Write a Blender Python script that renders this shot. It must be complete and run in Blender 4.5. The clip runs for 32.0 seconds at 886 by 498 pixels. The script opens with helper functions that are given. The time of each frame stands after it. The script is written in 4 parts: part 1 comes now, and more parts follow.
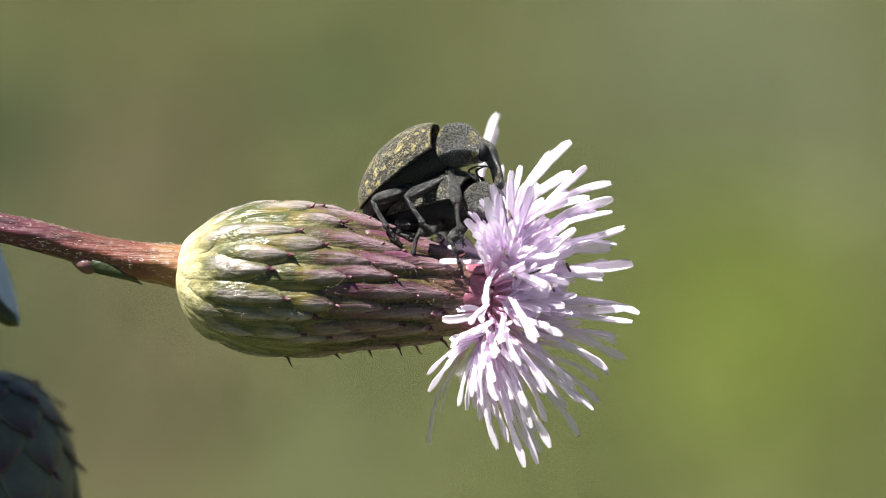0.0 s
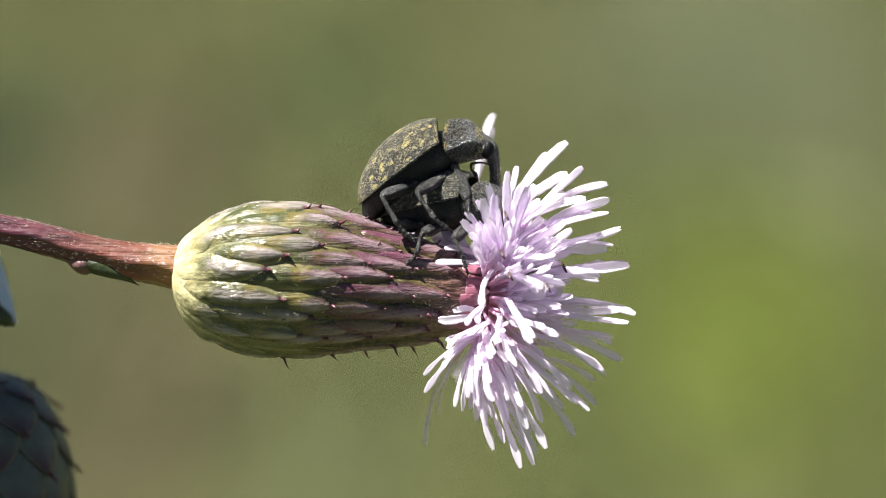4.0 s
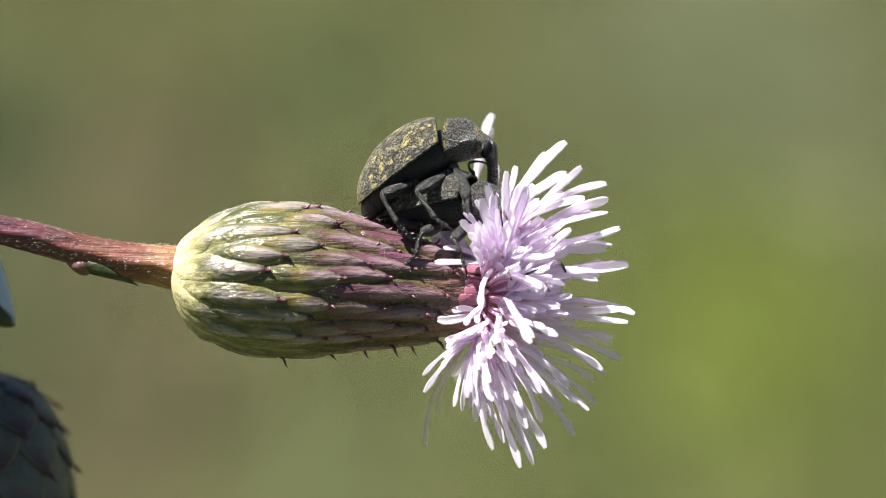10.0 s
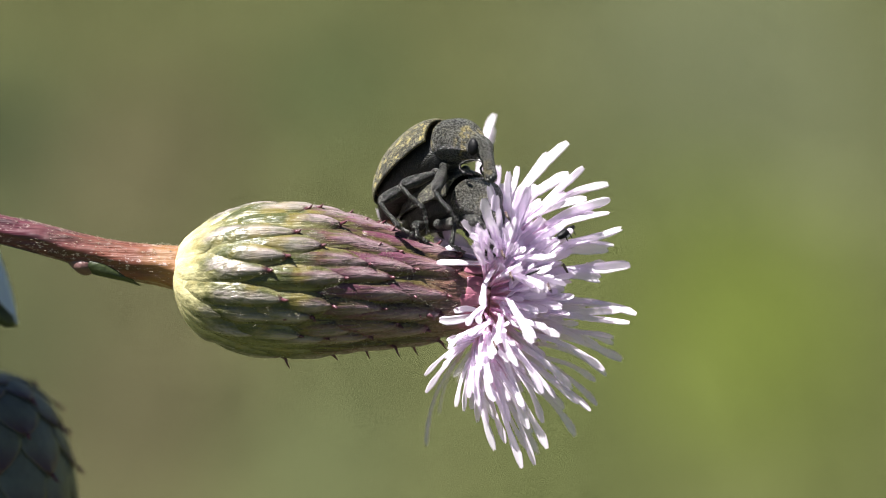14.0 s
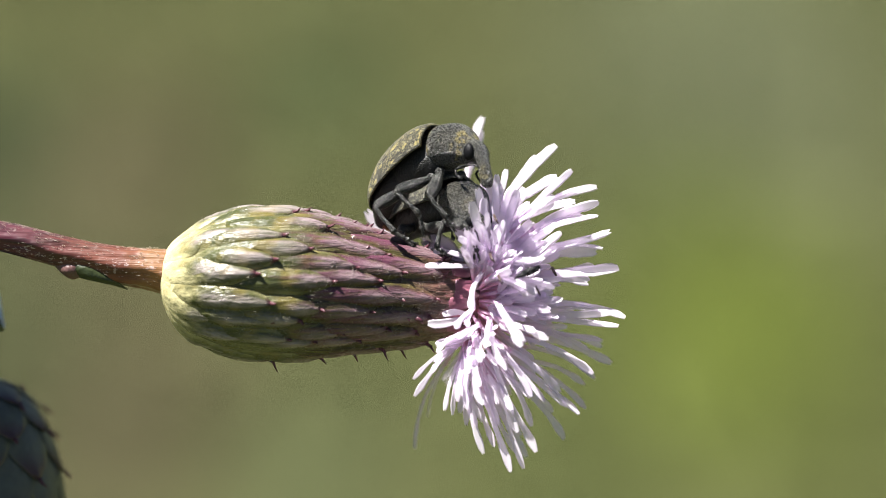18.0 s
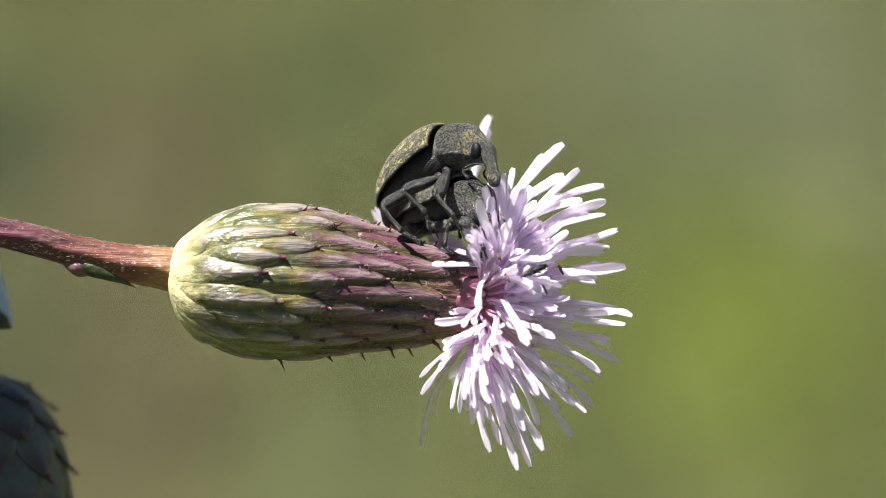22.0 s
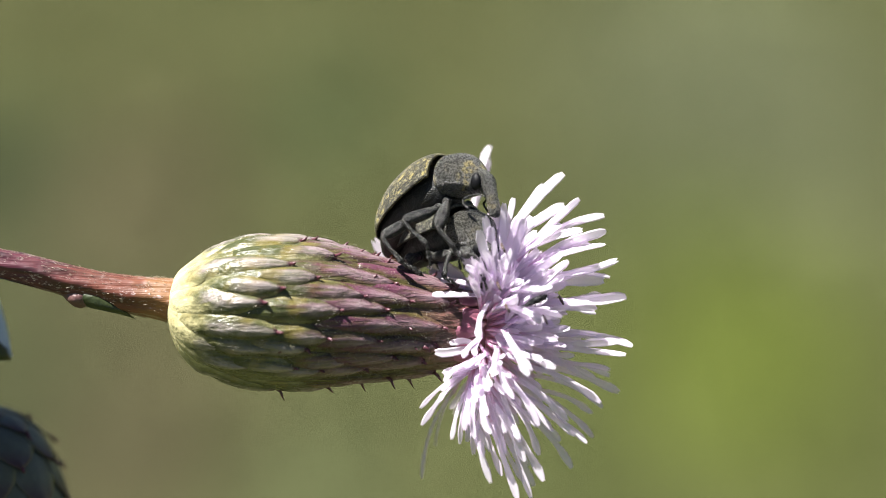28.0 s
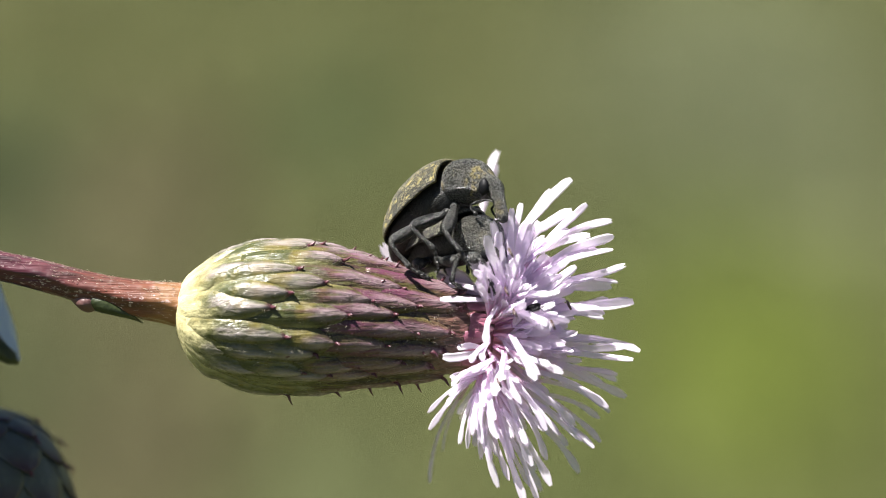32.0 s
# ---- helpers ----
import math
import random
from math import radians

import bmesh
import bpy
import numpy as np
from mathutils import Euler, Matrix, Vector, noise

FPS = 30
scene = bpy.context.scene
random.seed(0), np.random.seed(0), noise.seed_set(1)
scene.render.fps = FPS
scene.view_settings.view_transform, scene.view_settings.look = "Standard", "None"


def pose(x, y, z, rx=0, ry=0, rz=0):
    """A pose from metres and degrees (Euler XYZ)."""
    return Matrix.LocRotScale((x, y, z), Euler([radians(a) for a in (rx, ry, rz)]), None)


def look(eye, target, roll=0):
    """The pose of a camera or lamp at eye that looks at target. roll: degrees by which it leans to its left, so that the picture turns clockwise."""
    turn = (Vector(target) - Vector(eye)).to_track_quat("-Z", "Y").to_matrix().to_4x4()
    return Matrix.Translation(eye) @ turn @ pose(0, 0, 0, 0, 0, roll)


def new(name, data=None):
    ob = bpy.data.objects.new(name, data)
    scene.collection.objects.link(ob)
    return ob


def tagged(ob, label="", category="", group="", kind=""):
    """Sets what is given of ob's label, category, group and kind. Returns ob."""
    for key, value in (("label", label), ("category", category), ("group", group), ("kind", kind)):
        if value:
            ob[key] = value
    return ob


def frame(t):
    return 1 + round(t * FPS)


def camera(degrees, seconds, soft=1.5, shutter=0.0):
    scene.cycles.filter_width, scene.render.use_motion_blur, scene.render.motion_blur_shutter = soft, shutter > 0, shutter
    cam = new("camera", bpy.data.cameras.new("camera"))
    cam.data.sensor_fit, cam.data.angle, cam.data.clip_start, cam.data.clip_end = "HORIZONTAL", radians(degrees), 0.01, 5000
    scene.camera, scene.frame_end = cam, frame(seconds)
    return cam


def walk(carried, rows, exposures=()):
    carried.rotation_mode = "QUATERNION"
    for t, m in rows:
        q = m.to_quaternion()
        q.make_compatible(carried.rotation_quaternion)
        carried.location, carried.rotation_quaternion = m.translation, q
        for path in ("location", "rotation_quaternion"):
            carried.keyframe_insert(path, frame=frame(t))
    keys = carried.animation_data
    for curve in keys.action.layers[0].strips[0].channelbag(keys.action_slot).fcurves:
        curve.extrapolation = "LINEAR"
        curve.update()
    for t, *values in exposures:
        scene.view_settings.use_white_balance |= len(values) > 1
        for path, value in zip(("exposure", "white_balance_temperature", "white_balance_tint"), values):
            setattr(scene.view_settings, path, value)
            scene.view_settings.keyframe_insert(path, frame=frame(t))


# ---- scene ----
from mathutils import Quaternion

# ---- camera ----
# The plan is drawn on a grid of 0.03 mm in an upright plane through the flower head, 0.62 m over the
# ground; STAGE carries that plane into the world. The lens looks 20 degrees down on the meadow.
G = 0.00003
LENS = 14.0
REACH = 784 * G / math.tan(radians(LENS / 2))
STAGE = pose(0, 0, 0.62, -20, 0, 0)
cam = camera(LENS, 32.0, soft=0.8)
cam.data.dof.use_dof = True
cam.data.dof.focus_distance = REACH - 0.0018
cam.data.dof.aperture_fstop = 22.0
# seconds, pan, tilt and lean in degrees, dolly in millimetres
PATH = [
    (0, 0.000, 0.000, -0.006, 0.19), (0.5, -0.017, -0.009, 0.024, 0.20), (1, -0.075, 0.005, 0.030, 0.22), (1.5, -0.072, 0.029, 0.044, 0.28),
    (2, -0.064, 0.016, 0.043, 0.28), (2.5, -0.062, 0.013, 0.060, 0.28), (3, -0.023, 0.004, 0.046, 0.30), (3.5, -0.050, 0.012, 0.044, 0.29),
    (5.5, -0.074, 0.003, 0.012, 0.10), (6, -0.041, 0.000, 0.019, 0.07), (6.5, -0.001, -0.009, 0.005, 0.03), (7, 0.009, -0.012, -0.020, -0.02),
    (7.5, -0.026, -0.013, -0.028, -0.01), (8, -0.045, -0.006, -0.036, 0.07), (8.5, -0.049, 0.000, -0.055, 0.13), (9, -0.052, 0.007, -0.061, 0.18),
    (9.5, -0.102, 0.012, -0.053, 0.16), (10, -0.075, 0.011, -0.080, 0.13), (10.5, -0.045, 0.008, -0.097, 0.12), (11, -0.057, -0.002, -0.091, 0.14),
    (11.5, -0.133, 0.020, -0.079, 0.23), (12, -0.084, 0.014, -0.062, 0.26), (12.5, -0.093, 0.026, -0.034, 0.23), (13, -0.046, 0.022, -0.012, 0.23),
    (13.5, -0.004, 0.012, -0.025, 0.19), (14, -0.045, 0.016, -0.026, 0.11), (14.5, -0.060, 0.007, -0.041, 0.11), (16.5, -0.176, 0.050, -0.089, 0.60),
    (17, -0.263, 0.075, -0.099, 0.61), (17.5, -0.232, 0.074, -0.113, 0.59), (18, -0.231, 0.067, -0.114, 0.59), (18.5, -0.219, 0.068, -0.133, 0.53),
    (19, -0.231, 0.077, -0.133, 0.53), (19.5, -0.240, 0.065, -0.142, 0.51), (20, -0.204, 0.074, -0.108, 0.54), (20.5, -0.280, 0.079, -0.112, 0.53),
    (21, -0.272, 0.095, -0.075, 0.48), (21.5, -0.177, 0.061, -0.070, 0.43), (22, -0.118, 0.042, -0.046, 0.33), (22.5, -0.163, 0.031, -0.083, 0.26),
    (23, -0.165, 0.051, -0.086, 0.22), (23.5, -0.232, 0.053, -0.104, 0.23), (24, -0.309, 0.034, -0.139, 0.22), (24.5, -0.318, 0.272, -0.176, 0.22),
    (25, -0.388, 0.469, -0.174, 0.21), (25.5, -0.304, 0.559, -0.196, 0.17), (27.5, -0.158, 0.528, -0.157, 0.73), (28, -0.117, 0.524, -0.143, 0.75),
    (28.5, -0.110, 0.635, -0.129, 0.74), (29, -0.095, 0.612, -0.121, 0.73), (29.5, -0.066, 0.618, -0.107, 0.69), (30, -0.049, 0.614, -0.092, 0.58),
    (30.5, -0.024, 0.600, -0.084, 0.50), (31, -0.011, 0.605, -0.078, 0.43), (31.5, 0.003, 0.600, -0.074, 0.42), (32, 0.007, 0.601, -0.065, 0.40),
]
walk(cam, [(t, STAGE @ pose(0, -REACH + dolly * 0.001, 0, 90, 0, 0) @ pose(0, 0, 0, tilt, pan, lean))
           for t, pan, tilt, lean, dolly in PATH])


def spot(h, v, d=0.0):
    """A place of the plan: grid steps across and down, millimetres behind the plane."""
    return Vector(((h - 784) * G, d * 0.001, (441 - v) * G))


def ground_under(h, v):
    """Where the line of sight through a place of the plan meets the ground."""
    eye = STAGE @ Vector((0, -REACH, 0))
    way = STAGE @ spot(h, v) - eye
    return eye + way * (-eye.z / way.z)


# ---- light ----
SUN = (STAGE.to_3x3() @ Vector((-0.43, -0.25, 0.868))).normalized()
world = bpy.data.worlds.new("sky")
scene.world = world
world.use_nodes = True
sky = world.node_tree.nodes.new("ShaderNodeTexSky")
sky.sky_type, sky.sun_disc, sky.air_density, sky.dust_density = "NISHITA", False, 0.7, 0.4
sky.sun_elevation = math.asin(SUN.z)
sky.sun_rotation = math.atan2(SUN.x, SUN.y)
back = world.node_tree.nodes["Background"]
back.inputs["Strength"].default_value = 0.028
world.node_tree.links.new(sky.outputs[0], back.inputs["Color"])
lamp = bpy.data.lights.new("sun", "SUN")
lamp.energy, lamp.angle, lamp.color = 5.0, radians(0.53), (1.0, 0.97, 0.93)
sun = new("sun", lamp)
sun.matrix_world = look(STAGE.translation + SUN * 3, STAGE.translation)
scene.view_settings.exposure = 1.37


# ---- materials ----
class Nodes:
    """A small hand for writing node materials."""

    def __init__(self, name):
        self.m = bpy.data.materials.new(name)
        self.m.use_nodes = True
        self.t = self.m.node_tree
        self.p = self.t.nodes["Principled BSDF"]

    def put(self, value, socket):
        if isinstance(value, bpy.types.NodeSocket):
            self.t.links.new(value, socket)
        elif isinstance(value, tuple) and len(value) == 3 and socket.type == "RGBA":
            socket.default_value = (*value, 1)
        else:
            socket.default_value = value

    def node(self, kind, out=0, **inputs):
        n = self.t.nodes.new("ShaderNode" + kind)
        for k, v in inputs.items():
            self.put(v, n.inputs[int(k[1:]) if k[0] == "i" and k[1:].isdigit() else k.replace("_", " ")])
        return n.outputs[out]

    def math(self, op, a, b=0.0, clamp=False):
        n = self.t.nodes.new("ShaderNodeMath")
        n.operation, n.use_clamp = op, clamp
        self.put(a, n.inputs[0]), self.put(b, n.inputs[1])
        return n.outputs[0]

    def mix(self, f, a, b):
        n = self.t.nodes.new("ShaderNodeMix")
        n.data_type = "RGBA"
        self.put(f, n.inputs[0]), self.put(a, n.inputs[6]), self.put(b, n.inputs[7])
        return n.outputs[2]

    def step(self, value, lo, hi, to0=0.0, to1=1.0):
        n = self.t.nodes.new("ShaderNodeMapRange")
        n.interpolation_type = "SMOOTHSTEP"
        for i, v in enumerate((value, lo, hi, to0, to1)):
            self.put(v, n.inputs[i])
        return n.outputs[0]

    def noise(self, scale, detail=3.0, rough=0.55, vec=None, stretch=None):
        vec = vec or self.node("TexCoord", 3)
        if stretch:
            n = self.t.nodes.new("ShaderNodeMapping")
            self.put(vec, n.inputs[0])
            n.inputs["Scale"].default_value = stretch
            vec = n.outputs[0]
        return self.node("TexNoise", 0, Vector=vec, Scale=scale, Detail=detail, Roughness=rough)

    def cells(self, scale, vec=None, feature="F1", out=0):
        n = self.t.nodes.new("ShaderNodeTexVoronoi")
        n.feature = feature
        self.put(vec or self.node("TexCoord", 3), n.inputs["Vector"])
        n.inputs["Scale"].default_value = scale
        return n.outputs[out]

    def uv(self, name, axis):
        n = self.t.nodes.new("ShaderNodeUVMap")
        n.uv_map = name
        return self.node("SeparateXYZ", axis, i0=n.outputs[0])

    def rand(self):
        return self.node("ObjectInfo", 5)

    def bump(self, height, distance, strength=1.0):
        n = self.t.nodes.new("ShaderNodeBump")
        n.inputs["Strength"].default_value, n.inputs["Distance"].default_value = strength, distance
        self.put(height, n.inputs["Height"])
        self.t.links.new(n.outputs[0], self.p.inputs["Normal"])

    def set(self, **inputs):
        for k, v in inputs.items():
            self.put(v, self.p.inputs[k.replace("_", " ")])
        return self.m


def bract_material():
    k = Nodes("bract_skin")
    across, along, head = k.uv("leaf", 0), k.uv("leaf", 1), k.uv("head", 0)
    mid = k.math("ABSOLUTE", k.math("SUBTRACT", across, 0.5))
    mottle = k.noise(2600, 4)
    streak = k.noise(1100, 3, 0.65, stretch=(0.22, 2.0, 2.0))
    fine = k.noise(2600, 3, 0.6, stretch=(0.15, 2.0, 2.0))
    pale = k.mix(mottle, (0.80, 0.73, 0.44), (0.70, 0.61, 0.28))
    green = k.mix(mottle, (0.088, 0.096, 0.026), (0.036, 0.043, 0.013))
    purple = k.mix(mottle, (0.185, 0.064, 0.104), (0.074, 0.026, 0.046))
    olive = k.mix(mottle, (0.105, 0.088, 0.028), (0.060, 0.052, 0.018))
    # pale yellow towards the stalk, green further on, with green streaks running back
    reach = k.math("ADD", head, k.math("MULTIPLY", k.math("SUBTRACT", streak, 0.5), 0.36))
    col = k.mix(k.math("MULTIPLY", k.step(reach, 0.08, 0.36), k.step(mid, 0.50, 0.20, 0.62, 1.0)), pale, green)
    marble = k.noise(900, 4, 0.6, stretch=(0.5, 1.4, 1.4))
    col = k.mix(k.math("MULTIPLY", k.step(marble, 0.40, 0.66), k.step(head, 0.08, 0.34, 0.05, 0.75)), col, green)
    col = k.mix(k.step(k.noise(500, 3), 0.54, 0.68, 0.0, 0.25), col, (0.40, 0.28, 0.06))
    # flushed purple on the keels further on, olive and gold in the grooves with shade painted in dark
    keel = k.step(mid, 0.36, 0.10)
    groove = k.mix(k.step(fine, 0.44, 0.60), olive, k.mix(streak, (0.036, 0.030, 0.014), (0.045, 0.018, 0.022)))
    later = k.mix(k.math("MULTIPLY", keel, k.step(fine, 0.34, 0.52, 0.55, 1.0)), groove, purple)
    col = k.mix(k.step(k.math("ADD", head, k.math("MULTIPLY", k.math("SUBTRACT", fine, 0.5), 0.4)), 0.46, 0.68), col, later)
    col = k.mix(k.step(head, 0.78, 1.0, 0.0, 0.5), col, k.mix(k.step(fine, 0.42, 0.58), (0.42, 0.13, 0.20), (0.15, 0.08, 0.05)))
    # greyish bloom and a painted highlight on the keel behind the point, dark purple point
    bloom_glint = k.math("MULTIPLY", k.step(mid, 0.30, 0.06), k.math("MULTIPLY", k.step(along, 0.45, 0.78), k.step(head, 0.16, 0.32)))
    col = k.mix(k.math("MULTIPLY", bloom_glint, k.math("MULTIPLY", k.step(fine, 0.36, 0.60, 0.30, 0.75), k.step(head, 0.45, 0.75, 1.0, 0.55))), col, k.mix(streak, (0.46, 0.44, 0.37), (0.40, 0.28, 0.34)))
    col = k.mix(k.math("MULTIPLY", k.step(along, 0.93, 0.985), k.step(head, 0.25, 0.40)), col, (0.10, 0.035, 0.05))
    specks = k.math("MULTIPLY", k.step(k.cells(9000), 0.05, 0.25, 1.0, 0.0), k.math("MULTIPLY", k.step(head, 0.3, 0.5), k.step(k.noise(700, 2), 0.45, 0.62)))
    col = k.mix(k.math("MULTIPLY", specks, 0.6), col, (0.62, 0.52, 0.30))
    swell = k.noise(620, 3, 0.6, stretch=(0.5, 1.4, 1.4))
    relief = k.math("ADD", k.math("MULTIPLY", swell, 2.2), k.math("ADD", k.math("MULTIPLY", fine, 1.2), k.math("MULTIPLY", mottle, 0.15)))
    k.bump(k.math("MULTIPLY", relief, k.step(head, 0.10, 0.60, 0.35, 1.0)), 0.00011)
    return k.set(Base_Color=col, Roughness=k.step(mottle, 0.3, 0.7, 0.22, 0.42))


def shade_bract_material():
    k = Nodes("bud_bract_shade")
    across, along = k.uv("leaf", 0), k.uv("leaf", 1)
    mottle = k.noise(2000, 4)
    # green darkened and turned blue: the bud's shade is part of this colour
    col = k.mix(mottle, (0.120, 0.140, 0.125), (0.060, 0.070, 0.066))
    col = k.mix(k.step(along, 0.6, 0.95), col, (0.06, 0.03, 0.045))
    mid = k.math("ABSOLUTE", k.math("SUBTRACT", across, 0.5))
    col = k.mix(k.step(mid, 0.40, 0.49, 0.0, 0.25), col, (0.13, 0.14, 0.13))
    k.bump(mottle, 0.00006)
    return k.set(Base_Color=col, Roughness=0.45)


def collar_material():
    k = Nodes("inner_bract_skin")
    along = k.uv("leaf", 1)
    mottle = k.noise(2400, 4)
    col = k.mix(mottle, (0.34, 0.12, 0.17), (0.24, 0.08, 0.12))
    col = k.mix(k.step(along, 0.60, 0.98), col, (0.55, 0.33, 0.36))
    k.bump(mottle, 0.00004)
    return k.set(Base_Color=col, Roughness=0.35)


def spine_material():
    k = Nodes("spine_horn")
    col = k.mix(k.noise(6000), (0.06, 0.020, 0.028), (0.17, 0.055, 0.075))
    return k.set(Base_Color=col, Roughness=0.35)


def floret_material():
    k = Nodes("floret_petal")
    along = k.uv("leaf", 1)
    vein = k.noise(3000, 3, 0.5)
    col = k.mix(k.rand(), (0.945, 0.835, 0.98), (0.98, 0.91, 0.99))
    col = k.mix(k.step(along, 0.48, 0.12), col, (0.96, 0.64, 0.82))
    col = k.mix(k.step(vein, 0.45, 0.75, 0.0, 0.35), col, (0.89, 0.77, 0.98))
    k.bump(vein, 0.00003, 0.6)
    # thin tissue: part of the light goes through
    glow = k.t.nodes.new("ShaderNodeBsdfTranslucent")
    clear = k.t.nodes.new("ShaderNodeBsdfTransparent")
    k.put(col, glow.inputs["Color"])
    k.put(col, clear.inputs["Color"])
    one, two = k.t.nodes.new("ShaderNodeMixShader"), k.t.nodes.new("ShaderNodeMixShader")
    one.inputs[0].default_value, two.inputs[0].default_value = 0.36, 0.22
    k.t.links.new(k.p.outputs[0], one.inputs[1]), k.t.links.new(glow.outputs[0], one.inputs[2])
    k.t.links.new(one.outputs[0], two.inputs[1]), k.t.links.new(clear.outputs[0], two.inputs[2])
    k.t.links.new(two.outputs[0], k.t.nodes["Material Output"].inputs["Surface"])
    return k.set(Base_Color=col, Roughness=0.6, Specular_IOR_Level=0.25)


def stem_material():
    k = Nodes("stem_skin")
    x = k.node("SeparateXYZ", 0, i0=k.node("TexCoord", 3))
    mottle = k.noise(1400, 4)
    ridge = k.noise(1100, 3, 0.6, stretch=(0.10, 2.2, 2.2))
    red = k.mix(k.step(ridge, 0.36, 0.62), (0.105, 0.024, 0.038), (0.040, 0.014, 0.020))
    tan = k.mix(k.step(ridge, 0.36, 0.62), (0.20, 0.064, 0.040), (0.10, 0.036, 0.022))
    col = k.mix(k.step(k.math("ADD", x, k.math("MULTIPLY", mottle, 0.003)), -0.0210, -0.0150), red, tan)
    col = k.mix(k.step(k.math("ADD", x, k.math("MULTIPLY", mottle, 0.002)), -0.0152, -0.0136), col, (0.25, 0.12, 0.05))
    fuzz = k.math("MULTIPLY", k.step(k.noise(6000, 4, 0.7, stretch=(0.5, 1, 1)), 0.54, 0.66), k.step(k.noise(900, 3, 0.6, stretch=(0.2, 2, 2)), 0.46, 0.62))
    col = k.mix(k.math("MULTIPLY", fuzz, 0.8), col, (0.60, 0.46, 0.44))
    k.bump(k.math("ADD", ridge, k.math("MULTIPLY", mottle, 0.4)), 0.00010)
    return k.set(Base_Color=col, Roughness=0.42)


def leaf_material(name, a, b):
    k = Nodes(name)
    mottle = k.noise(300, 5)
    k.bump(k.noise(900, 3), 0.0002)
    return k.set(Base_Color=k.mix(mottle, a, b), Roughness=0.38)


def cuticle_material(name, dusted):
    """Finely beaded black cuticle with thin grey hair; yellow scales along the hind rim and beside the eye."""
    k = Nodes(name)
    along = k.uv("leaf", 1)
    grain = k.cells(15500)
    fine = k.noise(9500, 3, 0.7)
    blotch = k.noise(1700, 3, 0.6)
    hair = k.math("MULTIPLY", k.step(grain, 0.16, 0.52), k.step(fine, 0.42, 0.60, 0.45, 1.0))
    hair = k.math("MULTIPLY", hair, k.step(k.noise(900, 2), 0.36, 0.60, 0.55, 1.0))
    col = k.mix(hair, (0.003, 0.003, 0.0035), (0.135, 0.130, 0.110))
    rims = k.math("MAXIMUM", k.step(along, 0.30, 0.16), k.math("MULTIPLY", k.step(along, 0.54, 0.62), k.step(along, 0.84, 0.76)))
    dust = k.math("MULTIPLY", k.step(blotch, 0.48, 0.60), k.math("MULTIPLY", rims, k.step(fine, 0.34, 0.54)))
    dust = k.math("MAXIMUM", dust, k.math("MULTIPLY", k.step(blotch, 0.56, 0.70), k.step(fine, 0.50, 0.62, 0.0, 0.5)))
    col = k.mix(k.math("MULTIPLY", dust, dusted), col, (0.46, 0.36, 0.11))
    k.bump(k.math("SUBTRACT", k.math("MULTIPLY", fine, 0.4), grain), 0.00011)
    return k.set(Base_Color=col, Roughness=k.step(fine, 0.40, 0.60, 0.20, 0.36), Specular_IOR_Level=0.75)


def elytron_material(name, dusted):
    """Black wing case with grey-yellow down, tufts of yellow scales along the ribs and faint dotted furrows."""
    k = Nodes(name)
    row, along = k.uv("leaf", 0), k.uv("leaf", 1)
    fine = k.noise(9500, 4, 0.8)
    shade = k.noise(2600, 3, 0.6)
    hair = k.math("MULTIPLY", k.step(fine, 0.45, 0.60), k.step(shade, 0.38, 0.58, 0.22, 1.0))
    col = k.mix(hair, (0.003, 0.003, 0.003), (0.27, 0.262, 0.20))
    bend = k.math("MULTIPLY", k.math("SUBTRACT", k.noise(2200, 2), 0.5), 0.9)
    grid = k.node("CombineXYZ", 0, X=k.math("ADD", k.math("MULTIPLY", row, 8.0), bend), Y=k.math("ADD", k.math("MULTIPLY", along, 17.0), bend), Z=0.0)
    near, pick = k.cells(1.0, grid), k.node("SeparateXYZ", 0, i0=k.cells(1.0, grid, out=1))
    tuft = k.math("MULTIPLY", k.step(near, 0.58, 0.22), k.step(pick, 0.50, 0.62))
    veil = k.math("MULTIPLY", k.step(k.noise(1300, 2), 0.40, 0.60, 0.08, 0.38), k.step(fine, 0.46, 0.60))
    dust = k.math("MAXIMUM", k.math("MULTIPLY", k.math("MULTIPLY", tuft, k.step(fine, 0.34, 0.52)), 0.9), veil)
    col = k.mix(k.math("MULTIPLY", dust, dusted), col, (0.58, 0.48, 0.18))
    wave = k.math("ABSOLUTE", k.math("SUBTRACT", k.math("FRACT", k.math("MULTIPLY", row, 9.0)), 0.5))
    beads = k.math("ABSOLUTE", k.math("SUBTRACT", k.math("FRACT", k.math("MULTIPLY", along, 44.0)), 0.5))
    pit = k.math("MULTIPLY", k.step(wave, 0.13, 0.03), k.step(beads, 0.10, 0.34, 0.15, 1.0))
    col = k.mix(k.math("MULTIPLY", pit, k.step(k.noise(1900, 2), 0.40, 0.60, 0.05, 0.55)), col, (0.008, 0.008, 0.008))
    k.bump(k.math("SUBTRACT", fine, k.math("MULTIPLY", pit, 0.35)), 0.00012)
    return k.set(Base_Color=col, Roughness=0.36, Specular_IOR_Level=0.6)


def leg_material():
    k = Nodes("weevil_leg")
    fine = k.noise(7500, 4, 0.8)
    wide = k.noise(2600, 2)
    hair = k.math("MULTIPLY", k.step(fine, 0.46, 0.60), k.step(wide, 0.38, 0.58, 0.20, 1.0))
    col = k.mix(hair, (0.002, 0.002, 0.002), (0.12, 0.117, 0.104))
    k.bump(fine, 0.00014)
    return k.set(Base_Color=col, Roughness=0.32, Specular_IOR_Level=0.7)


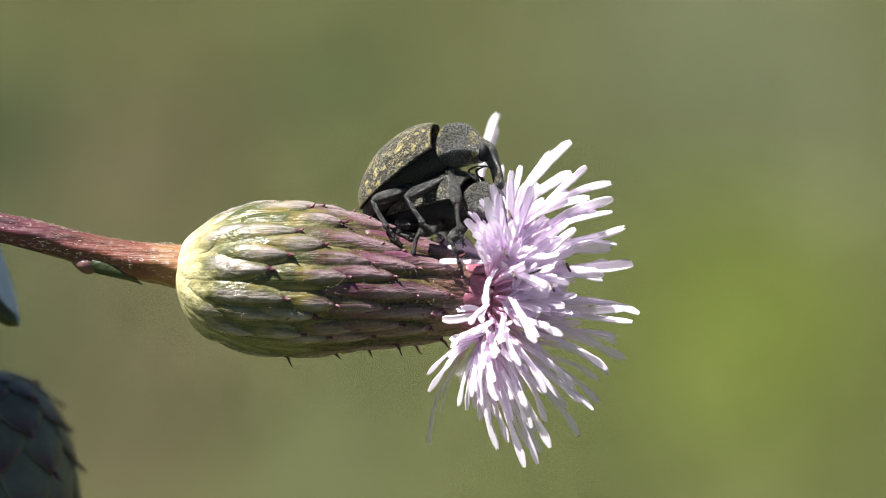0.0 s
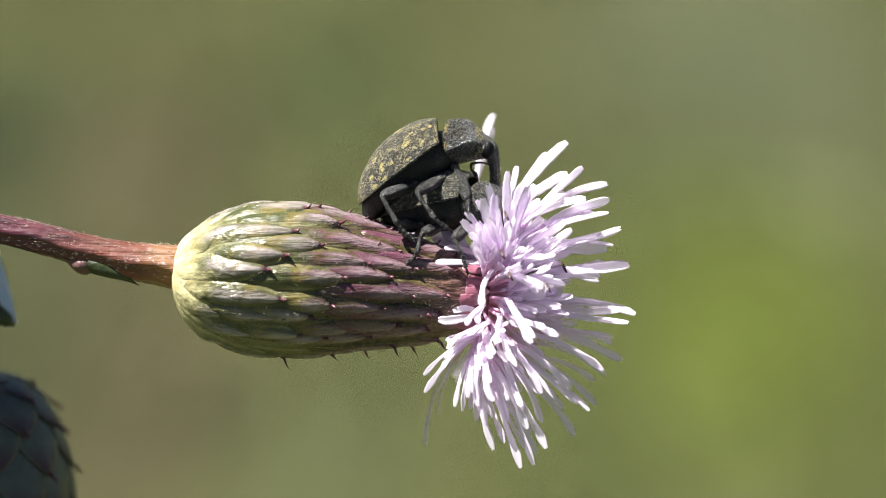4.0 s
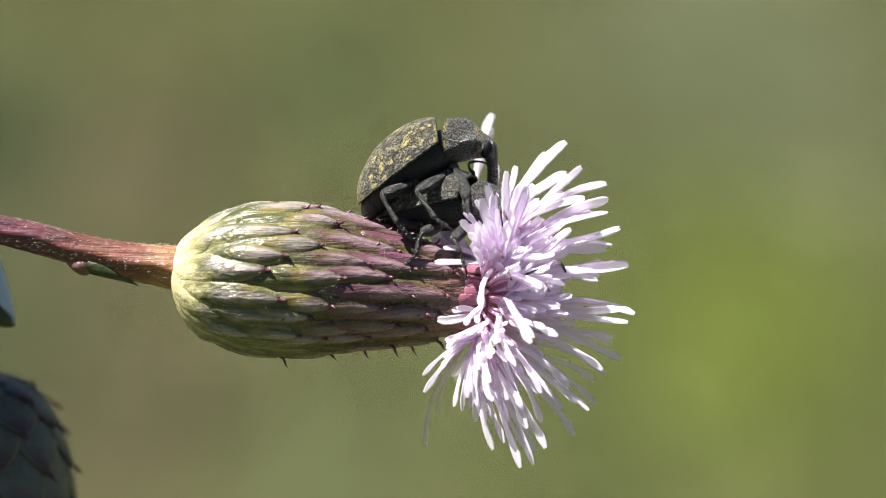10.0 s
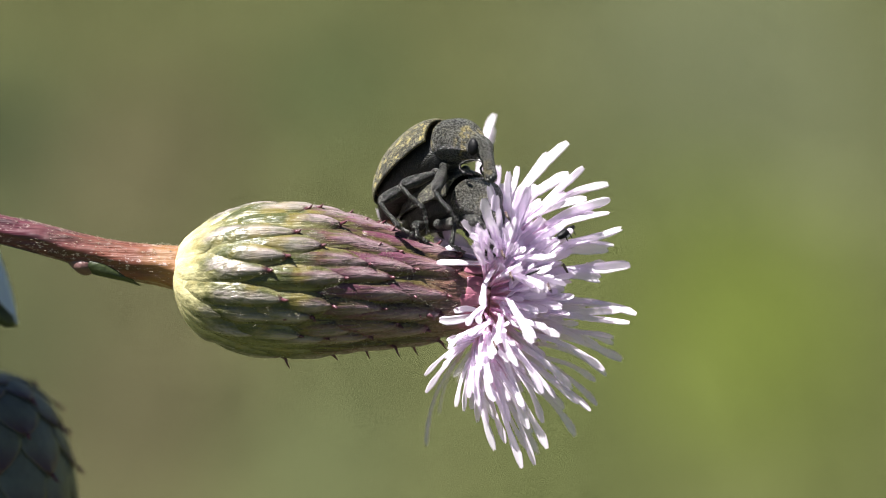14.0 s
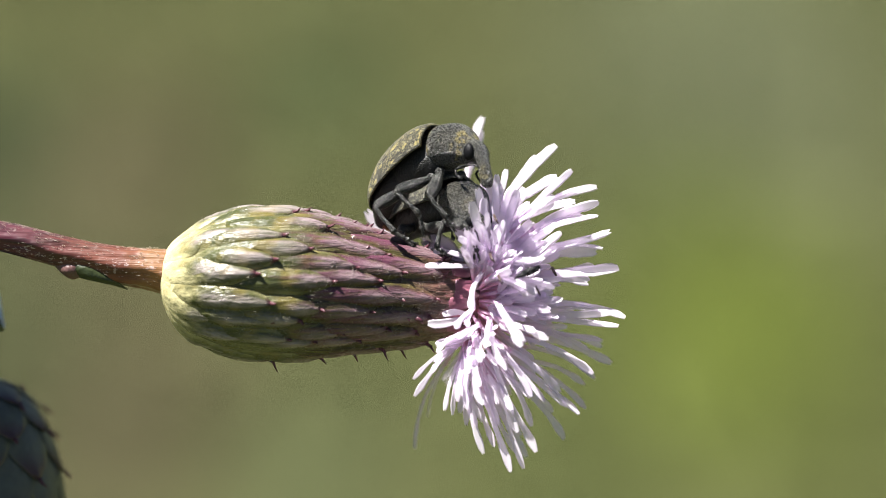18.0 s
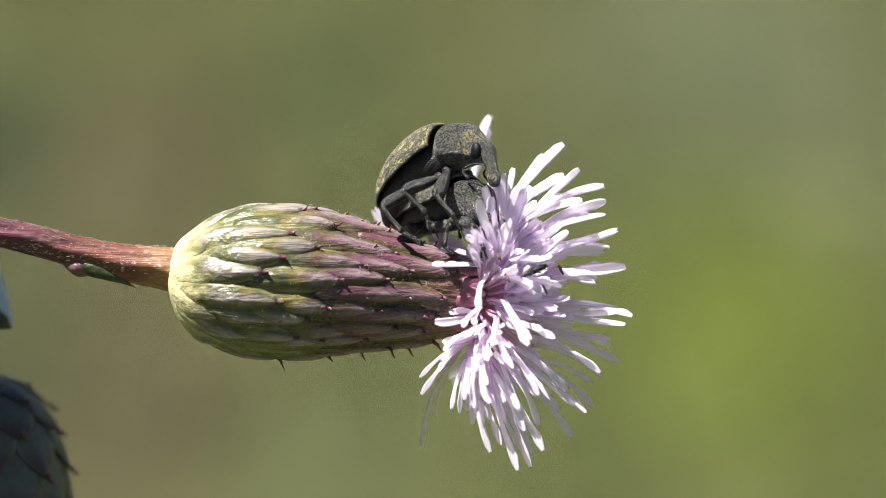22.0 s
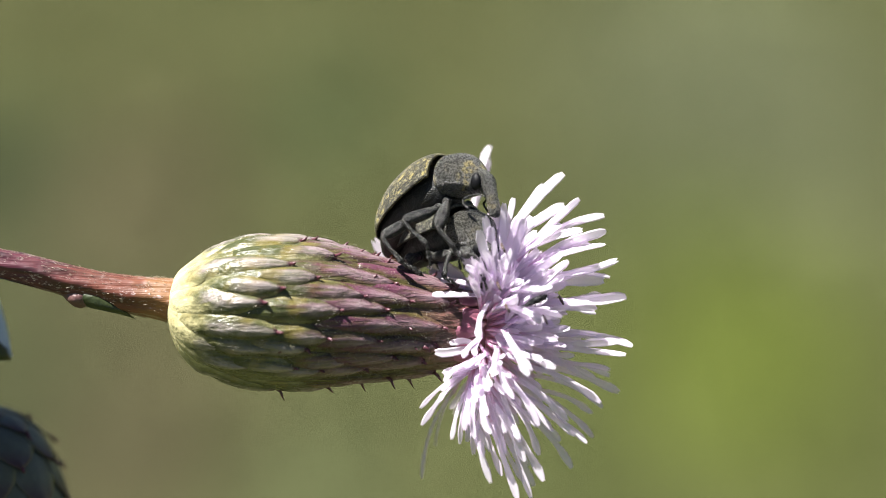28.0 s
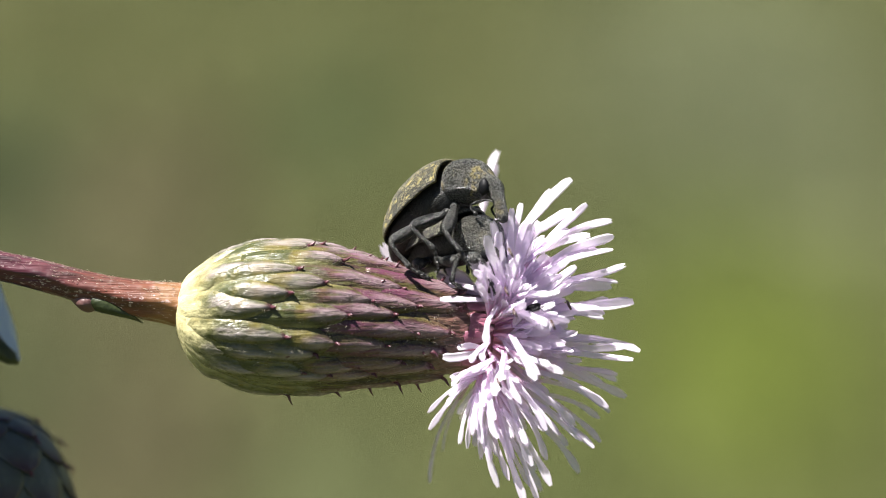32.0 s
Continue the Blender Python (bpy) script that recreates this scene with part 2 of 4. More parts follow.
def belly_material(name, tone):
    k = Nodes(name)
    grain, fine = k.cells(11000), k.noise(15000, 2, 0.7)
    hair = k.math("MULTIPLY", k.step(grain, 0.30, 0.55), k.step(fine, 0.44, 0.62))
    col = k.mix(hair, (0.003, 0.003, 0.003), (tone * 0.7, tone * 0.68, tone * 0.6))
    k.bump(k.math("SUBTRACT", k.math("MULTIPLY", fine, 0.4), grain), 0.00004)
    return k.set(Base_Color=col, Roughness=0.45)


def eye_material():
    k = Nodes("weevil_eye")
    k.bump(k.cells(16000), 0.00001)
    return k.set(Base_Color=(0.003, 0.003, 0.004), Roughness=0.5, Specular_IOR_Level=0.2)


def meadow_material(name, dark):
    """Meadow tones: dry brown, olive and yellow-green patches that lie on the ground as they do beyond the plant."""
    k = Nodes(name)
    place = k.node("NewGeometry", 0)
    flat = k.t.nodes.new("ShaderNodeVectorMath")
    flat.operation = "MULTIPLY"
    k.put(place, flat.inputs[0])
    flat.inputs[1].default_value = (1, 0.36, 0)
    wide = k.noise(2.2, 4, 0.55, vec=place)
    col = k.mix(k.step(wide, 0.35, 0.65), (0.060, 0.074, 0.022), (0.092, 0.088, 0.036))
    col = k.mix(k.step(k.noise(0.5, 3, 0.5, vec=place), 0.45, 0.65, 0.0, 0.6), col, (0.052, 0.075, 0.020))
    patches = (
        (784, 441, 2400, (0.078, 0.085, 0.030), 1.0), (1300, 120, 520, (0.113, 0.125, 0.066), 0.9),
        (50, 370, 170, (0.043, 0.053, 0.021), 0.75), (250, 300, 330, (0.075, 0.067, 0.033), 0.9), (240, 720, 330, (0.068, 0.060, 0.030), 0.9),
        (-20, 230, 230, (0.023, 0.036, 0.014), 0.9), (10, 600, 210, (0.042, 0.049, 0.020), 0.85),
        (600, 150, 230, (0.060, 0.080, 0.030), 0.8), (580, 830, 210, (0.075, 0.089, 0.037), 0.7),
        (1200, 330, 200, (0.065, 0.081, 0.027), 0.6), (1040, 840, 260, (0.059, 0.073, 0.020), 0.7),
        (1340, 600, 330, (0.096, 0.124, 0.018), 1.0), (1580, 850, 260, (0.064, 0.076, 0.020), 0.7))
    for h, v, reach, tone, much in patches:
        at = ground_under(h, v)
        d = k.t.nodes.new("ShaderNodeVectorMath")
        d.operation = "DISTANCE"
        k.put(flat.outputs[0], d.inputs[0])
        d.inputs[1].default_value = (at.x, at.y * 0.36, 0)
        size = reach * 0.000312
        col = k.mix(k.step(d.outputs["Value"], size * 1.15, size * 0.1, 0.0, much), col, tone)
    fine = k.noise(60, 4, 0.6, vec=place)
    col = k.mix(k.step(fine, 0.3, 0.7, 0.0, 0.3), col, k.mix(0.6, col, dark))
    k.bump(fine, 0.004)
    return k.set(Base_Color=col, Roughness=0.8, Specular_IOR_Level=0.15)


M_BRACT, M_BUD, M_SPINE, M_FLORET = bract_material(), shade_bract_material(), spine_material(), floret_material()
M_STEM, M_SHELL, M_ELYTRON, M_EYE = stem_material(), cuticle_material("weevil_cuticle", 0.7), elytron_material("weevil_elytron", 1.0), eye_material()
M_LEAF = leaf_material("thistle_leaf", (0.06, 0.085, 0.03), (0.11, 0.125, 0.06))
M_TAIL = leaf_material("tail_horn", (0.28, 0.10, 0.025), (0.14, 0.05, 0.015))
M_NODE = leaf_material("scar_skin", (0.10, 0.040, 0.045), (0.22, 0.13, 0.11))
M_HEAD = cuticle_material("head_cuticle", 0.22)
M_COLLAR, M_DARK = collar_material(), cuticle_material("rubbed_cuticle", 0.1)
M_LEAFLET = leaf_material("leaflet_skin", (0.022, 0.036, 0.012), (0.055, 0.062, 0.020))
M_BELLY, M_BREAST, M_LEG, M_WORN = belly_material("weevil_belly", 0.024), belly_material("weevil_breast", 0.055), leg_material(), elytron_material("rubbed_elytron", 0.12)
M_WOOL = leaf_material("cobweb_wool", (0.55, 0.50, 0.40), (0.42, 0.37, 0.28))
M_ANTHER = leaf_material("anther_brown", (0.10, 0.055, 0.04), (0.05, 0.03, 0.025))
# pale leaf; the sky's blue reflection is mixed into the base colour
M_SKYLIT = leaf_material("skylit_leaf", (0.52, 0.66, 0.86), (0.62, 0.73, 0.88))
M_GROUND = meadow_material("meadow_ground", (0.09, 0.08, 0.04))
M_GRASS = meadow_material("meadow_grass", (0.10, 0.12, 0.04))


# ---- mesh helpers ----
def mesh_of(name, bm, material, smooth=True):
    bmesh.ops.recalc_face_normals(bm, faces=bm.faces)
    me = bpy.data.meshes.new(name)
    bm.to_mesh(me)
    bm.free()
    me.polygons.foreach_set("use_smooth", [smooth] * len(me.polygons))
    me.materials.append(material)
    return me


def part(name, bm, material, parent, label="", at=None, smooth=True):
    """One mesh object under a thing or a part; at: its own origin in the parent's space."""
    if at is not None:
        bmesh.ops.translate(bm, verts=bm.verts, vec=-at)
    ob = new(name, mesh_of(name, bm, material, smooth))
    ob.parent = parent
    if at is not None:
        ob.location = at
    return tagged(ob, label)


def skin(bm, rings, close=True, caps=True):
    """Bridge rings of vertices."""
    rows = [[bm.verts.new(p) for p in r] for r in rings]
    layer = bm.loops.layers.uv.get("leaf") or bm.loops.layers.uv.new("leaf")
    n = len(rows[0])
    for i in range(len(rows) - 1):
        for j in range(n if close else n - 1):
            q = (j + 1) % n
            f = bm.faces.new((rows[i][j], rows[i][q], rows[i + 1][q], rows[i + 1][j]))
            for loop, (a, b) in zip(f.loops, ((i, j), (i, j + 1), (i + 1, j + 1), (i + 1, j))):
                loop[layer].uv = (b / max(1, n - (0 if close else 1)), a / (len(rows) - 1))
    if caps and close:
        bm.faces.new(rows[0][::-1]), bm.faces.new(rows[-1])
    return rows


def curve(points, steps):
    """A smooth line through points (Catmull-Rom); the items are vectors of any size."""
    p = [np.array(q, float) for q in points]
    p = [2 * p[0] - p[1]] + p + [2 * p[-1] - p[-2]]
    out = []
    for i in range(1, len(p) - 2):
        for k in range(steps):
            t = k / steps
            a, b, c, d = p[i - 1], p[i], p[i + 1], p[i + 2]
            out.append(0.5 * (2 * b + (c - a) * t + (2 * a - 5 * b + 4 * c - d) * t * t + (3 * b - a - 3 * c + d) * t ** 3))
    return out + [p[-2]]


def tube(bm, points, radii, n=8, wobble=0.0):
    """A round limb along points, with a radius at each."""
    pts = [Vector(p) for p in points]
    rings, up = [], None
    for i, p in enumerate(pts):
        t = (pts[min(i + 1, len(pts) - 1)] - pts[max(i - 1, 0)]).normalized()
        if up is None:
            up = t.orthogonal().normalized()
        up = (up - t * up.dot(t)).normalized()
        side = t.cross(up)
        ring = []
        for j in range(n):
            a = 2 * math.pi * j / n
            r = radii[i] * (1 + wobble * math.sin(3 * a + i) + wobble * random.uniform(-0.5, 0.5))
            ring.append(p + (up * math.cos(a) + side * math.sin(a)) * r)
        rings.append(ring)
    skin(bm, rings)


def ribbed(bm, points, radii, n, ribs, deep):
    """A stalk with lengthwise ribs that wander a little."""
    pts, rings = [Vector(p) for p in points], []
    for i, p in enumerate(pts):
        t = (pts[min(i + 1, len(pts) - 1)] - pts[max(i - 1, 0)]).normalized()
        up = Vector((0, -1, 0))
        up = (up - t * up.dot(t)).normalized()
        side = t.cross(up)
        row = []
        for j in range(n):
            a = 2 * math.pi * j / n
            r = radii[i] * (1 + deep * math.cos(ribs * a + 0.5 * math.sin(i * 0.35)) + 0.03 * noise.noise((i * 0.6, math.cos(a) * 2, math.sin(a) * 2)))
            row.append(p + (up * math.cos(a) + side * math.sin(a)) * r)
        rings.append(row)
    skin(bm, rings)


def strap(bm, base, tip, bend, face, width, thick, club=False):
    """A narrow petal lobe from base to tip, bowed by bend, its flat side towards face; club: slender, with a thicker tip."""
    rings, n, mid = [], 14, (base + tip) / 2 + bend
    twist, curl, flare = random.uniform(-0.5, 0.5), random.uniform(0.1, 0.5), random.uniform(0.85, 1.1)
    wave, notch = random.uniform(0, 6), random.uniform(-0.02, 0.05) * (tip - base).length
    for i in range(n):
        t = i / (n - 1)
        p = base * (1 - t) ** 2 + mid * 2 * t * (1 - t) + tip * t * t
        d = ((mid - base) * (1 - t) + (tip - mid) * t).normalized()
        side = d.cross(face)
        side = side.normalized() if side.length > 1e-6 else d.orthogonal().normalized()
        side.rotate(Matrix.Rotation(twist * t, 3, d))
        up = side.cross(d)
        p = p + side * width * 0.07 * math.sin(wave + t * 7) * t
        end = 1 if t < 0.9 else (0.9 if t < 0.96 else 0.5)
        if club:
            w = width * (0.60 + 0.30 * math.exp(-((t - 0.86) / 0.13) ** 2)) * end / 2
        else:
            w = width * (0.40 + 0.45 * min(1, t * 1.8) + 0.15 * flare * t) * end / 2
        lift = curl * w
        near, far = (w * random.uniform(0.91, 1.08) for _ in range(2))
        row = []
        for x, z in ((-0.84, -0.75), (-1, -0.2), (-0.6, 0.25), (0, 0), (0.6, 0.25), (1, -0.2), (0.84, -0.75)):
            q = p + side * (near if x < 0 else far) * x + up * (thick * z + lift * x * x)
            row.append(q - d * notch if i == n - 1 and abs(x) < 0.5 else q)
        rings.append(row)
    skin(bm, rings, close=False)


# ---- ground and meadow ----
def build_ground():
    bm = bmesh.new()
    xs = [-3000, -300, -40, -8] + [i * 0.25 for i in range(-12, 13)] + [8, 40, 300, 3000]
    ys = [-3000, -300, -40, -6] + [i * 0.25 for i in range(-6, 19)] + [8, 40, 300, 3000]
    grid = [[bm.verts.new((x, y, 0.03 * (noise.noise((x * 0.7, y * 0.7, 3)) if abs(x) < 5 and -4 < y < 6 else 0)))
             for x in xs] for y in ys]
    for j in range(len(ys) - 1):
        for i in range(len(xs) - 1):
            bm.faces.new((grid[j][i], grid[j][i + 1], grid[j + 1][i + 1], grid[j + 1][i]))
    ob = new("ground", mesh_of("ground", bm, M_GROUND))
    tagged(ob, "meadow ground of dry brown and olive green turf", "ground", kind="structure")


def build_grass():
    rng = random.Random(5)
    verts, faces = [], []
    for k in range(46000):
        if k < 16000:
            x, y = rng.gauss(0, 0.5), rng.gauss(1.9, 0.7)
        else:
            r, a = 7.5 * rng.random() ** 0.8, rng.uniform(0, 6.283)
            x, y = r * math.cos(a), 1.0 + r * math.sin(a)
        if math.hypot(x, y) < 0.12:
            continue
        clear = max(abs(x) / 0.75, abs(y - 1.9) / 1.2)
        tall = 1.0 if clear < 1 else min(3.2, 1 + (clear - 1) * 2.2)
        h = rng.uniform(0.012, 0.035) * tall
        if x * x + (y + 0.19) ** 2 < 0.09:
            h = min(h, 0.05)
        a, lean, w = rng.uniform(0, 6.283), rng.uniform(0.4, 1.3) * h, rng.uniform(0.0012, 0.003) * (1 + 0.3 * (tall - 1))
        dx, dy = math.cos(a), math.sin(a)
        z0 = 0.03 * noise.noise((x * 0.7, y * 0.7, 3)) if abs(x) < 3 and -1.5 < y < 4.5 else 0.0
        b = len(verts)
        for t in (0, 0.4, 0.75):
            px, py, pz = x + dx * lean * t * t, y + dy * lean * t * t, z0 + h * t * (1.15 - 0.3 * t) - 0.012 * (t == 0)
            ww = w * (1 - t * 0.6)
            verts += [(px - dy * ww, py + dx * ww, pz), (px + dy * ww, py - dx * ww, pz)]
        verts.append((x + dx * lean, y + dy * lean, z0 + h * 0.85))
        faces += [(b, b + 1, b + 3, b + 2), (b + 2, b + 3, b + 5, b + 4), (b + 4, b + 5, b + 6)]
    me = bpy.data.meshes.new("meadow_grass")
    me.from_pydata(verts, [], faces)
    me.materials.append(M_GRASS)
    tagged(new("meadow_grass", me), "short meadow grass in olive, brown and yellow-green", "grass", kind="stuff")


# ---- thistle ----
class Head:
    """A flower head round a bowed axis: where its skin lies at a share of its length and an angle."""

    def __init__(self, rows):
        line = curve([(*spot(h, v, d), r * G) for h, v, d, r in rows], 6)
        self.c = [Vector(q[:3]) for q in line]
        self.r = [max(0.0, q[3]) for q in line]
        self.way = (self.c[-1] - self.c[len(self.c) // 3]).normalized()

    def share_at(self, h):
        x = (h - 784) * G
        n = len(self.c) - 1
        return min(range(n + 1), key=lambda i: abs(self.c[i].x - x)) / n

    def axis(self, s):
        n = len(self.c) - 1
        f = max(0.0, min(0.9999, s)) * n
        i = int(f)
        t = self.way
        return self.c[i].lerp(self.c[i + 1], f - i), self.r[i] + (self.r[i + 1] - self.r[i]) * (f - i), t

    def skin(self, s, phi, lift=0.0):
        c, r, t = self.axis(s)
        front = Vector((0, -1, 0))
        front = (front - t * front.dot(t)).normalized()
        out = front * math.cos(phi) + front.cross(t) * math.sin(phi)
        return c + out * (r + lift), out, t


def build_receptacle(head, name, material, parent, label):
    bm = bmesh.new()
    rings = []
    for i in range(29):
        s = i / 28
        rings.append([head.skin(s, 2 * math.pi * j / 32, -3 * G)[0] for j in range(32)])
    skin(bm, rings)
    uv_head = bm.loops.layers.uv.new("head")
    leaf = bm.loops.layers.uv["leaf"]
    for f in bm.faces:
        for loop in f.loops:
            loop[uv_head].uv = (loop[leaf].uv[1], 0)
            loop[leaf].uv = (0.2, 0.3)
    return part(name, bm, material, parent, label)


def build_bract(head, tip, phi, length, half, lift, material, parent, spike, rng):
    """A keeled scale that hugs the head, with a small horny spine at its point."""
    bm = bmesh.new()
    leaf, at_head = bm.loops.layers.uv.new("leaf"), bm.loops.layers.uv.new("head")
    na, nc = 12, 8
    base = max(0.05, tip - length)
    lean = rng.uniform(-0.06, 0.06)
    bend = 30 if math.sin(phi) < -0.6 else 12
    layers = []
    for under in (0, 1):
        rows = []
        for i in range(na + 1):
            t = i / na
            s = base + (tip - base) * t
            w = half * (0.7 + 0.3 * math.sin(min(1, t / 0.45) * math.pi / 2)) * max(0.05, 1 - max(0, (t - 0.45) / 0.55) ** 2.6)
            row = []
            for j in range(nc + 1):
                c = 2 * j / nc - 1
                r = max(20 * G, head.axis(s)[1])
                up = lift * (-0.8 + 1.3 * t) + 2.4 * G * (1 - c * c) * (0.4 + 0.6 * t) + 1.5 * G * t * math.exp(-(c / 0.34) ** 2) + max(0, t - 0.85) * bend * G
                up += 1.6 * G * noise.noise((s * 40, phi * 3 + c * 2, 7 * tip)) - 11 * G * max(0, 1 - t * 4) ** 2
                row.append(bm.verts.new(head.skin(s, phi + lean * t + c * min(w / r, 0.55), up - under * (2.2 + 2.2 * (1 - c * c)) * G)[0]))
            rows.append(row)
        layers.append(rows)

    def face(vs, uvs):
        f = bm.faces.new(vs)
        for loop, (u, v) in zip(f.loops, uvs):
            loop[leaf].uv = (u, v)
            loop[at_head].uv = (base + (tip - base) * v, 0)

    for rows in layers:
        for i in range(na):
            for j in range(nc):
                face((rows[i][j], rows[i][j + 1], rows[i + 1][j + 1], rows[i + 1][j]),
                     ((j / nc, i / na), ((j + 1) / nc, i / na), ((j + 1) / nc, (i + 1) / na), (j / nc, (i + 1) / na)))
    a, b = layers
    for i in range(na):
        for j in (0, nc):
            face((a[i][j], b[i][j], b[i + 1][j], a[i + 1][j]),
                 ((j / nc, i / na), (j / nc, i / na), (j / nc, (i + 1) / na), (j / nc, (i + 1) / na)))
    for j in range(nc):
        face((a[na][j], b[na][j], b[na][j + 1], a[na][j + 1]), ((j / nc, 1), (j / nc, 1), ((j + 1) / nc, 1), ((j + 1) / nc, 1)))
    point, out, along = head.skin(tip, phi + lean, lift * 0.75 + 4 * G)
    part("bract", bm, material, parent, at=head.skin(base, phi)[0])
    if spike > 0:
        bm = bmesh.new()
        bow = rng.uniform(0.6, 1.2)
        line = [point - along * 4 * G + out * (-1.5 * G), point + along * spike * 0.25 * G + out * spike * 0.22 * G,
                point + along * spike * 0.45 * G + out * spike * 0.62 * G * bow, point + along * spike * 0.72 * G + out * spike * G * bow]
        tube(bm, line, [4.0 * G, 3.4 * G, 2.2 * G, 0.4 * G], 6)
        part("spine", bm, M_SPINE, parent, at=point)


def build_scale(head, tip, phi, length, half, high, parent, spike, rng):
    """A swollen bract: a blunt ridge that grows out of the head and ends in a horny point."""
    bm = bmesh.new()
    leaf, at_head = bm.loops.layers.uv.new("leaf"), bm.loops.layers.uv.new("head")
    na, nc = 16, 10
    base = max(0.04, tip - length)
    lean, skew = rng.uniform(-0.05, 0.05), rng.uniform(-0.12, 0.12)
    tops, lows = [], []
    for i in range(na + 1):
        t = i / na
        s = base + (tip - base) * t
        r = max(20 * G, head.axis(s)[1])
        w = half * (0.72 + 0.28 * math.sin(min(1, t / 0.5) * math.pi / 2)) * (1 - 0.88 * max(0, (t - 0.55) / 0.45) ** 3)
        rise = math.sin(min(1, t / 0.82) * math.pi / 2) ** 1.3 * (1 - 0.5 * max(0, (t - 0.82) / 0.18) ** 2)
        top, low = [], []
        for j in range(nc + 1):
            c = 2 * j / nc - 1
            q = c - skew * (1 - c * c)
            up = high * rise * (0.70 * (1 - abs(q) ** 2.4) + 0.30 * math.exp(-(q / 0.30) ** 2)) - (4 * abs(c) ** 3 + 2.5 * (1 - t)) * G
            up += 1.8 * G * noise.noise((s * 30, phi * 3 + c * 1.6, 7 * tip)) * (1 - c * c)
            turn = phi + lean * t + c * min(w / r, 0.6)
            top.append(bm.verts.new(head.skin(s, turn, up)[0]))
            low.append(bm.verts.new(head.skin(s, turn, min(up - 2 * G, -6 * G + high * rise * 0.3 * max(0, t - 0.8) / 0.2))[0]))
        tops.append(top), lows.append(low)

    def face(vs, uvs):
        f = bm.faces.new(vs)
        for loop, (u, v) in zip(f.loops, uvs):
            loop[leaf].uv = (u, v)
            loop[at_head].uv = (base + (tip - base) * v, 0)

    for rows in (tops, lows):
        for i in range(na):
            for j in range(nc):
                face((rows[i][j], rows[i][j + 1], rows[i + 1][j + 1], rows[i + 1][j]),
                     ((j / nc, i / na), ((j + 1) / nc, i / na), ((j + 1) / nc, (i + 1) / na), (j / nc, (i + 1) / na)))
    for i in range(na):
        for j in (0, nc):
            face((tops[i][j], lows[i][j], lows[i + 1][j], tops[i + 1][j]), ((j / nc, i / na), (j / nc, i / na), (j / nc, (i + 1) / na), (j / nc, (i + 1) / na)))
    for i in (0, na):
        for j in range(nc):
            face((tops[i][j], lows[i][j], lows[i][j + 1], tops[i][j + 1]), ((j / nc, i / na), (j / nc, i / na), ((j + 1) / nc, i / na), ((j + 1) / nc, i / na)))
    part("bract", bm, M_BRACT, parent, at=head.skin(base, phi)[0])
    if spike > 0:
        point, out, along = head.skin(tip, phi + lean, high * 0.42)
        bm = bmesh.new()
        bow = rng.uniform(0.6, 1.2)
        side = along.cross(out) * rng.uniform(-0.3, 0.3) * spike * G
        line = [point - along * 5 * G + out * (-2 * G), point + along * spike * 0.25 * G + out * spike * 0.16 * G,
                point + along * spike * 0.45 * G + out * spike * 0.55 * G * bow + side, point + along * spike * 0.72 * G + out * spike * 0.95 * G * bow + side * 2]
        tube(bm, line, [3.4 * G, 3.0 * G, 1.9 * G, 0.4 * G], 7, 0.08)
        part("spine", bm, M_SPINE, parent, at=point)


def build_floret(parent, root, throat, lobes, rng):
    """A floret: slender tube, narrow lobes and the style between them."""
    bm = bmesh.new()
    throat = throat.lerp(root, 0.22)
    way = (throat - root)
    mid = root + way * 0.5 + Vector([rng.uniform(-1, 1) * 4 * G for _ in range(3)])
    tube(bm, [root, mid, throat], [2.6 * G, 2.8 * G, 4.2 * G], 6)
    leaf = bm.loops.layers.uv["leaf"]
    for f in bm.faces:
        for loop in f.loops:
            loop[leaf].uv = (0, loop[leaf].uv[1] * 0.35)
    for tip, bend, face, width, club in lobes:
        first = len(bm.faces)
        strap(bm, throat - (tip - throat) * 0.05, tip, bend, face, width * (1.28 if club else 1.36), 2.4 * G, club)
        bm.faces.ensure_lookup_table()
        for f in bm.faces[first:]:
            for loop in f.loops:
                loop[leaf].uv = (loop[leaf].uv[0], 0.35 + loop[leaf].uv[1] * 0.65)
    return part("floret", bm, M_FLORET, parent, at=root.copy())


def lobe_set(throat, tip, width, rng, extra, spread=0.42):
    """The lobe that reaches tip and a few shorter ones beside it."""
    way = tip - throat
    size = way.length
    out = []
    for k in range(extra + 1):
        turn = Euler([rng.uniform(-spread, spread) * (k > 0) for _ in range(3)]).to_matrix()
        d = turn @ way * (1 if k == 0 else rng.uniform(0.55, 0.9))
        side = d.orthogonal().normalized()
        side.rotate(Matrix.Rotation(rng.uniform(0, 6.28), 3, d.normalized()))
        bend = side * size * rng.uniform(0.04, 0.20)
        club = way.z < -0.2 * size
        if club:
            # drooping lobes bow outwards
            bow = Vector((-d.z, 0, d.x))
            bow *= 1 if bow.z > 0.45 * size or (d.x < 0.25 * size and bow.x < 0) else -1
            bend = bow * rng.uniform(0.08, 0.20) * (1 if bow.z > -0.2 * size else 0.3) + bend * 0.3
        face = (Vector((rng.uniform(-0.7, 0.4), -1, rng.uniform(0.2, 1.3)))).normalized()
        out.append((throat + d, bend, face, width * G * (1 if k == 0 else rng.uniform(0.75, 1.0)), club))
    return out


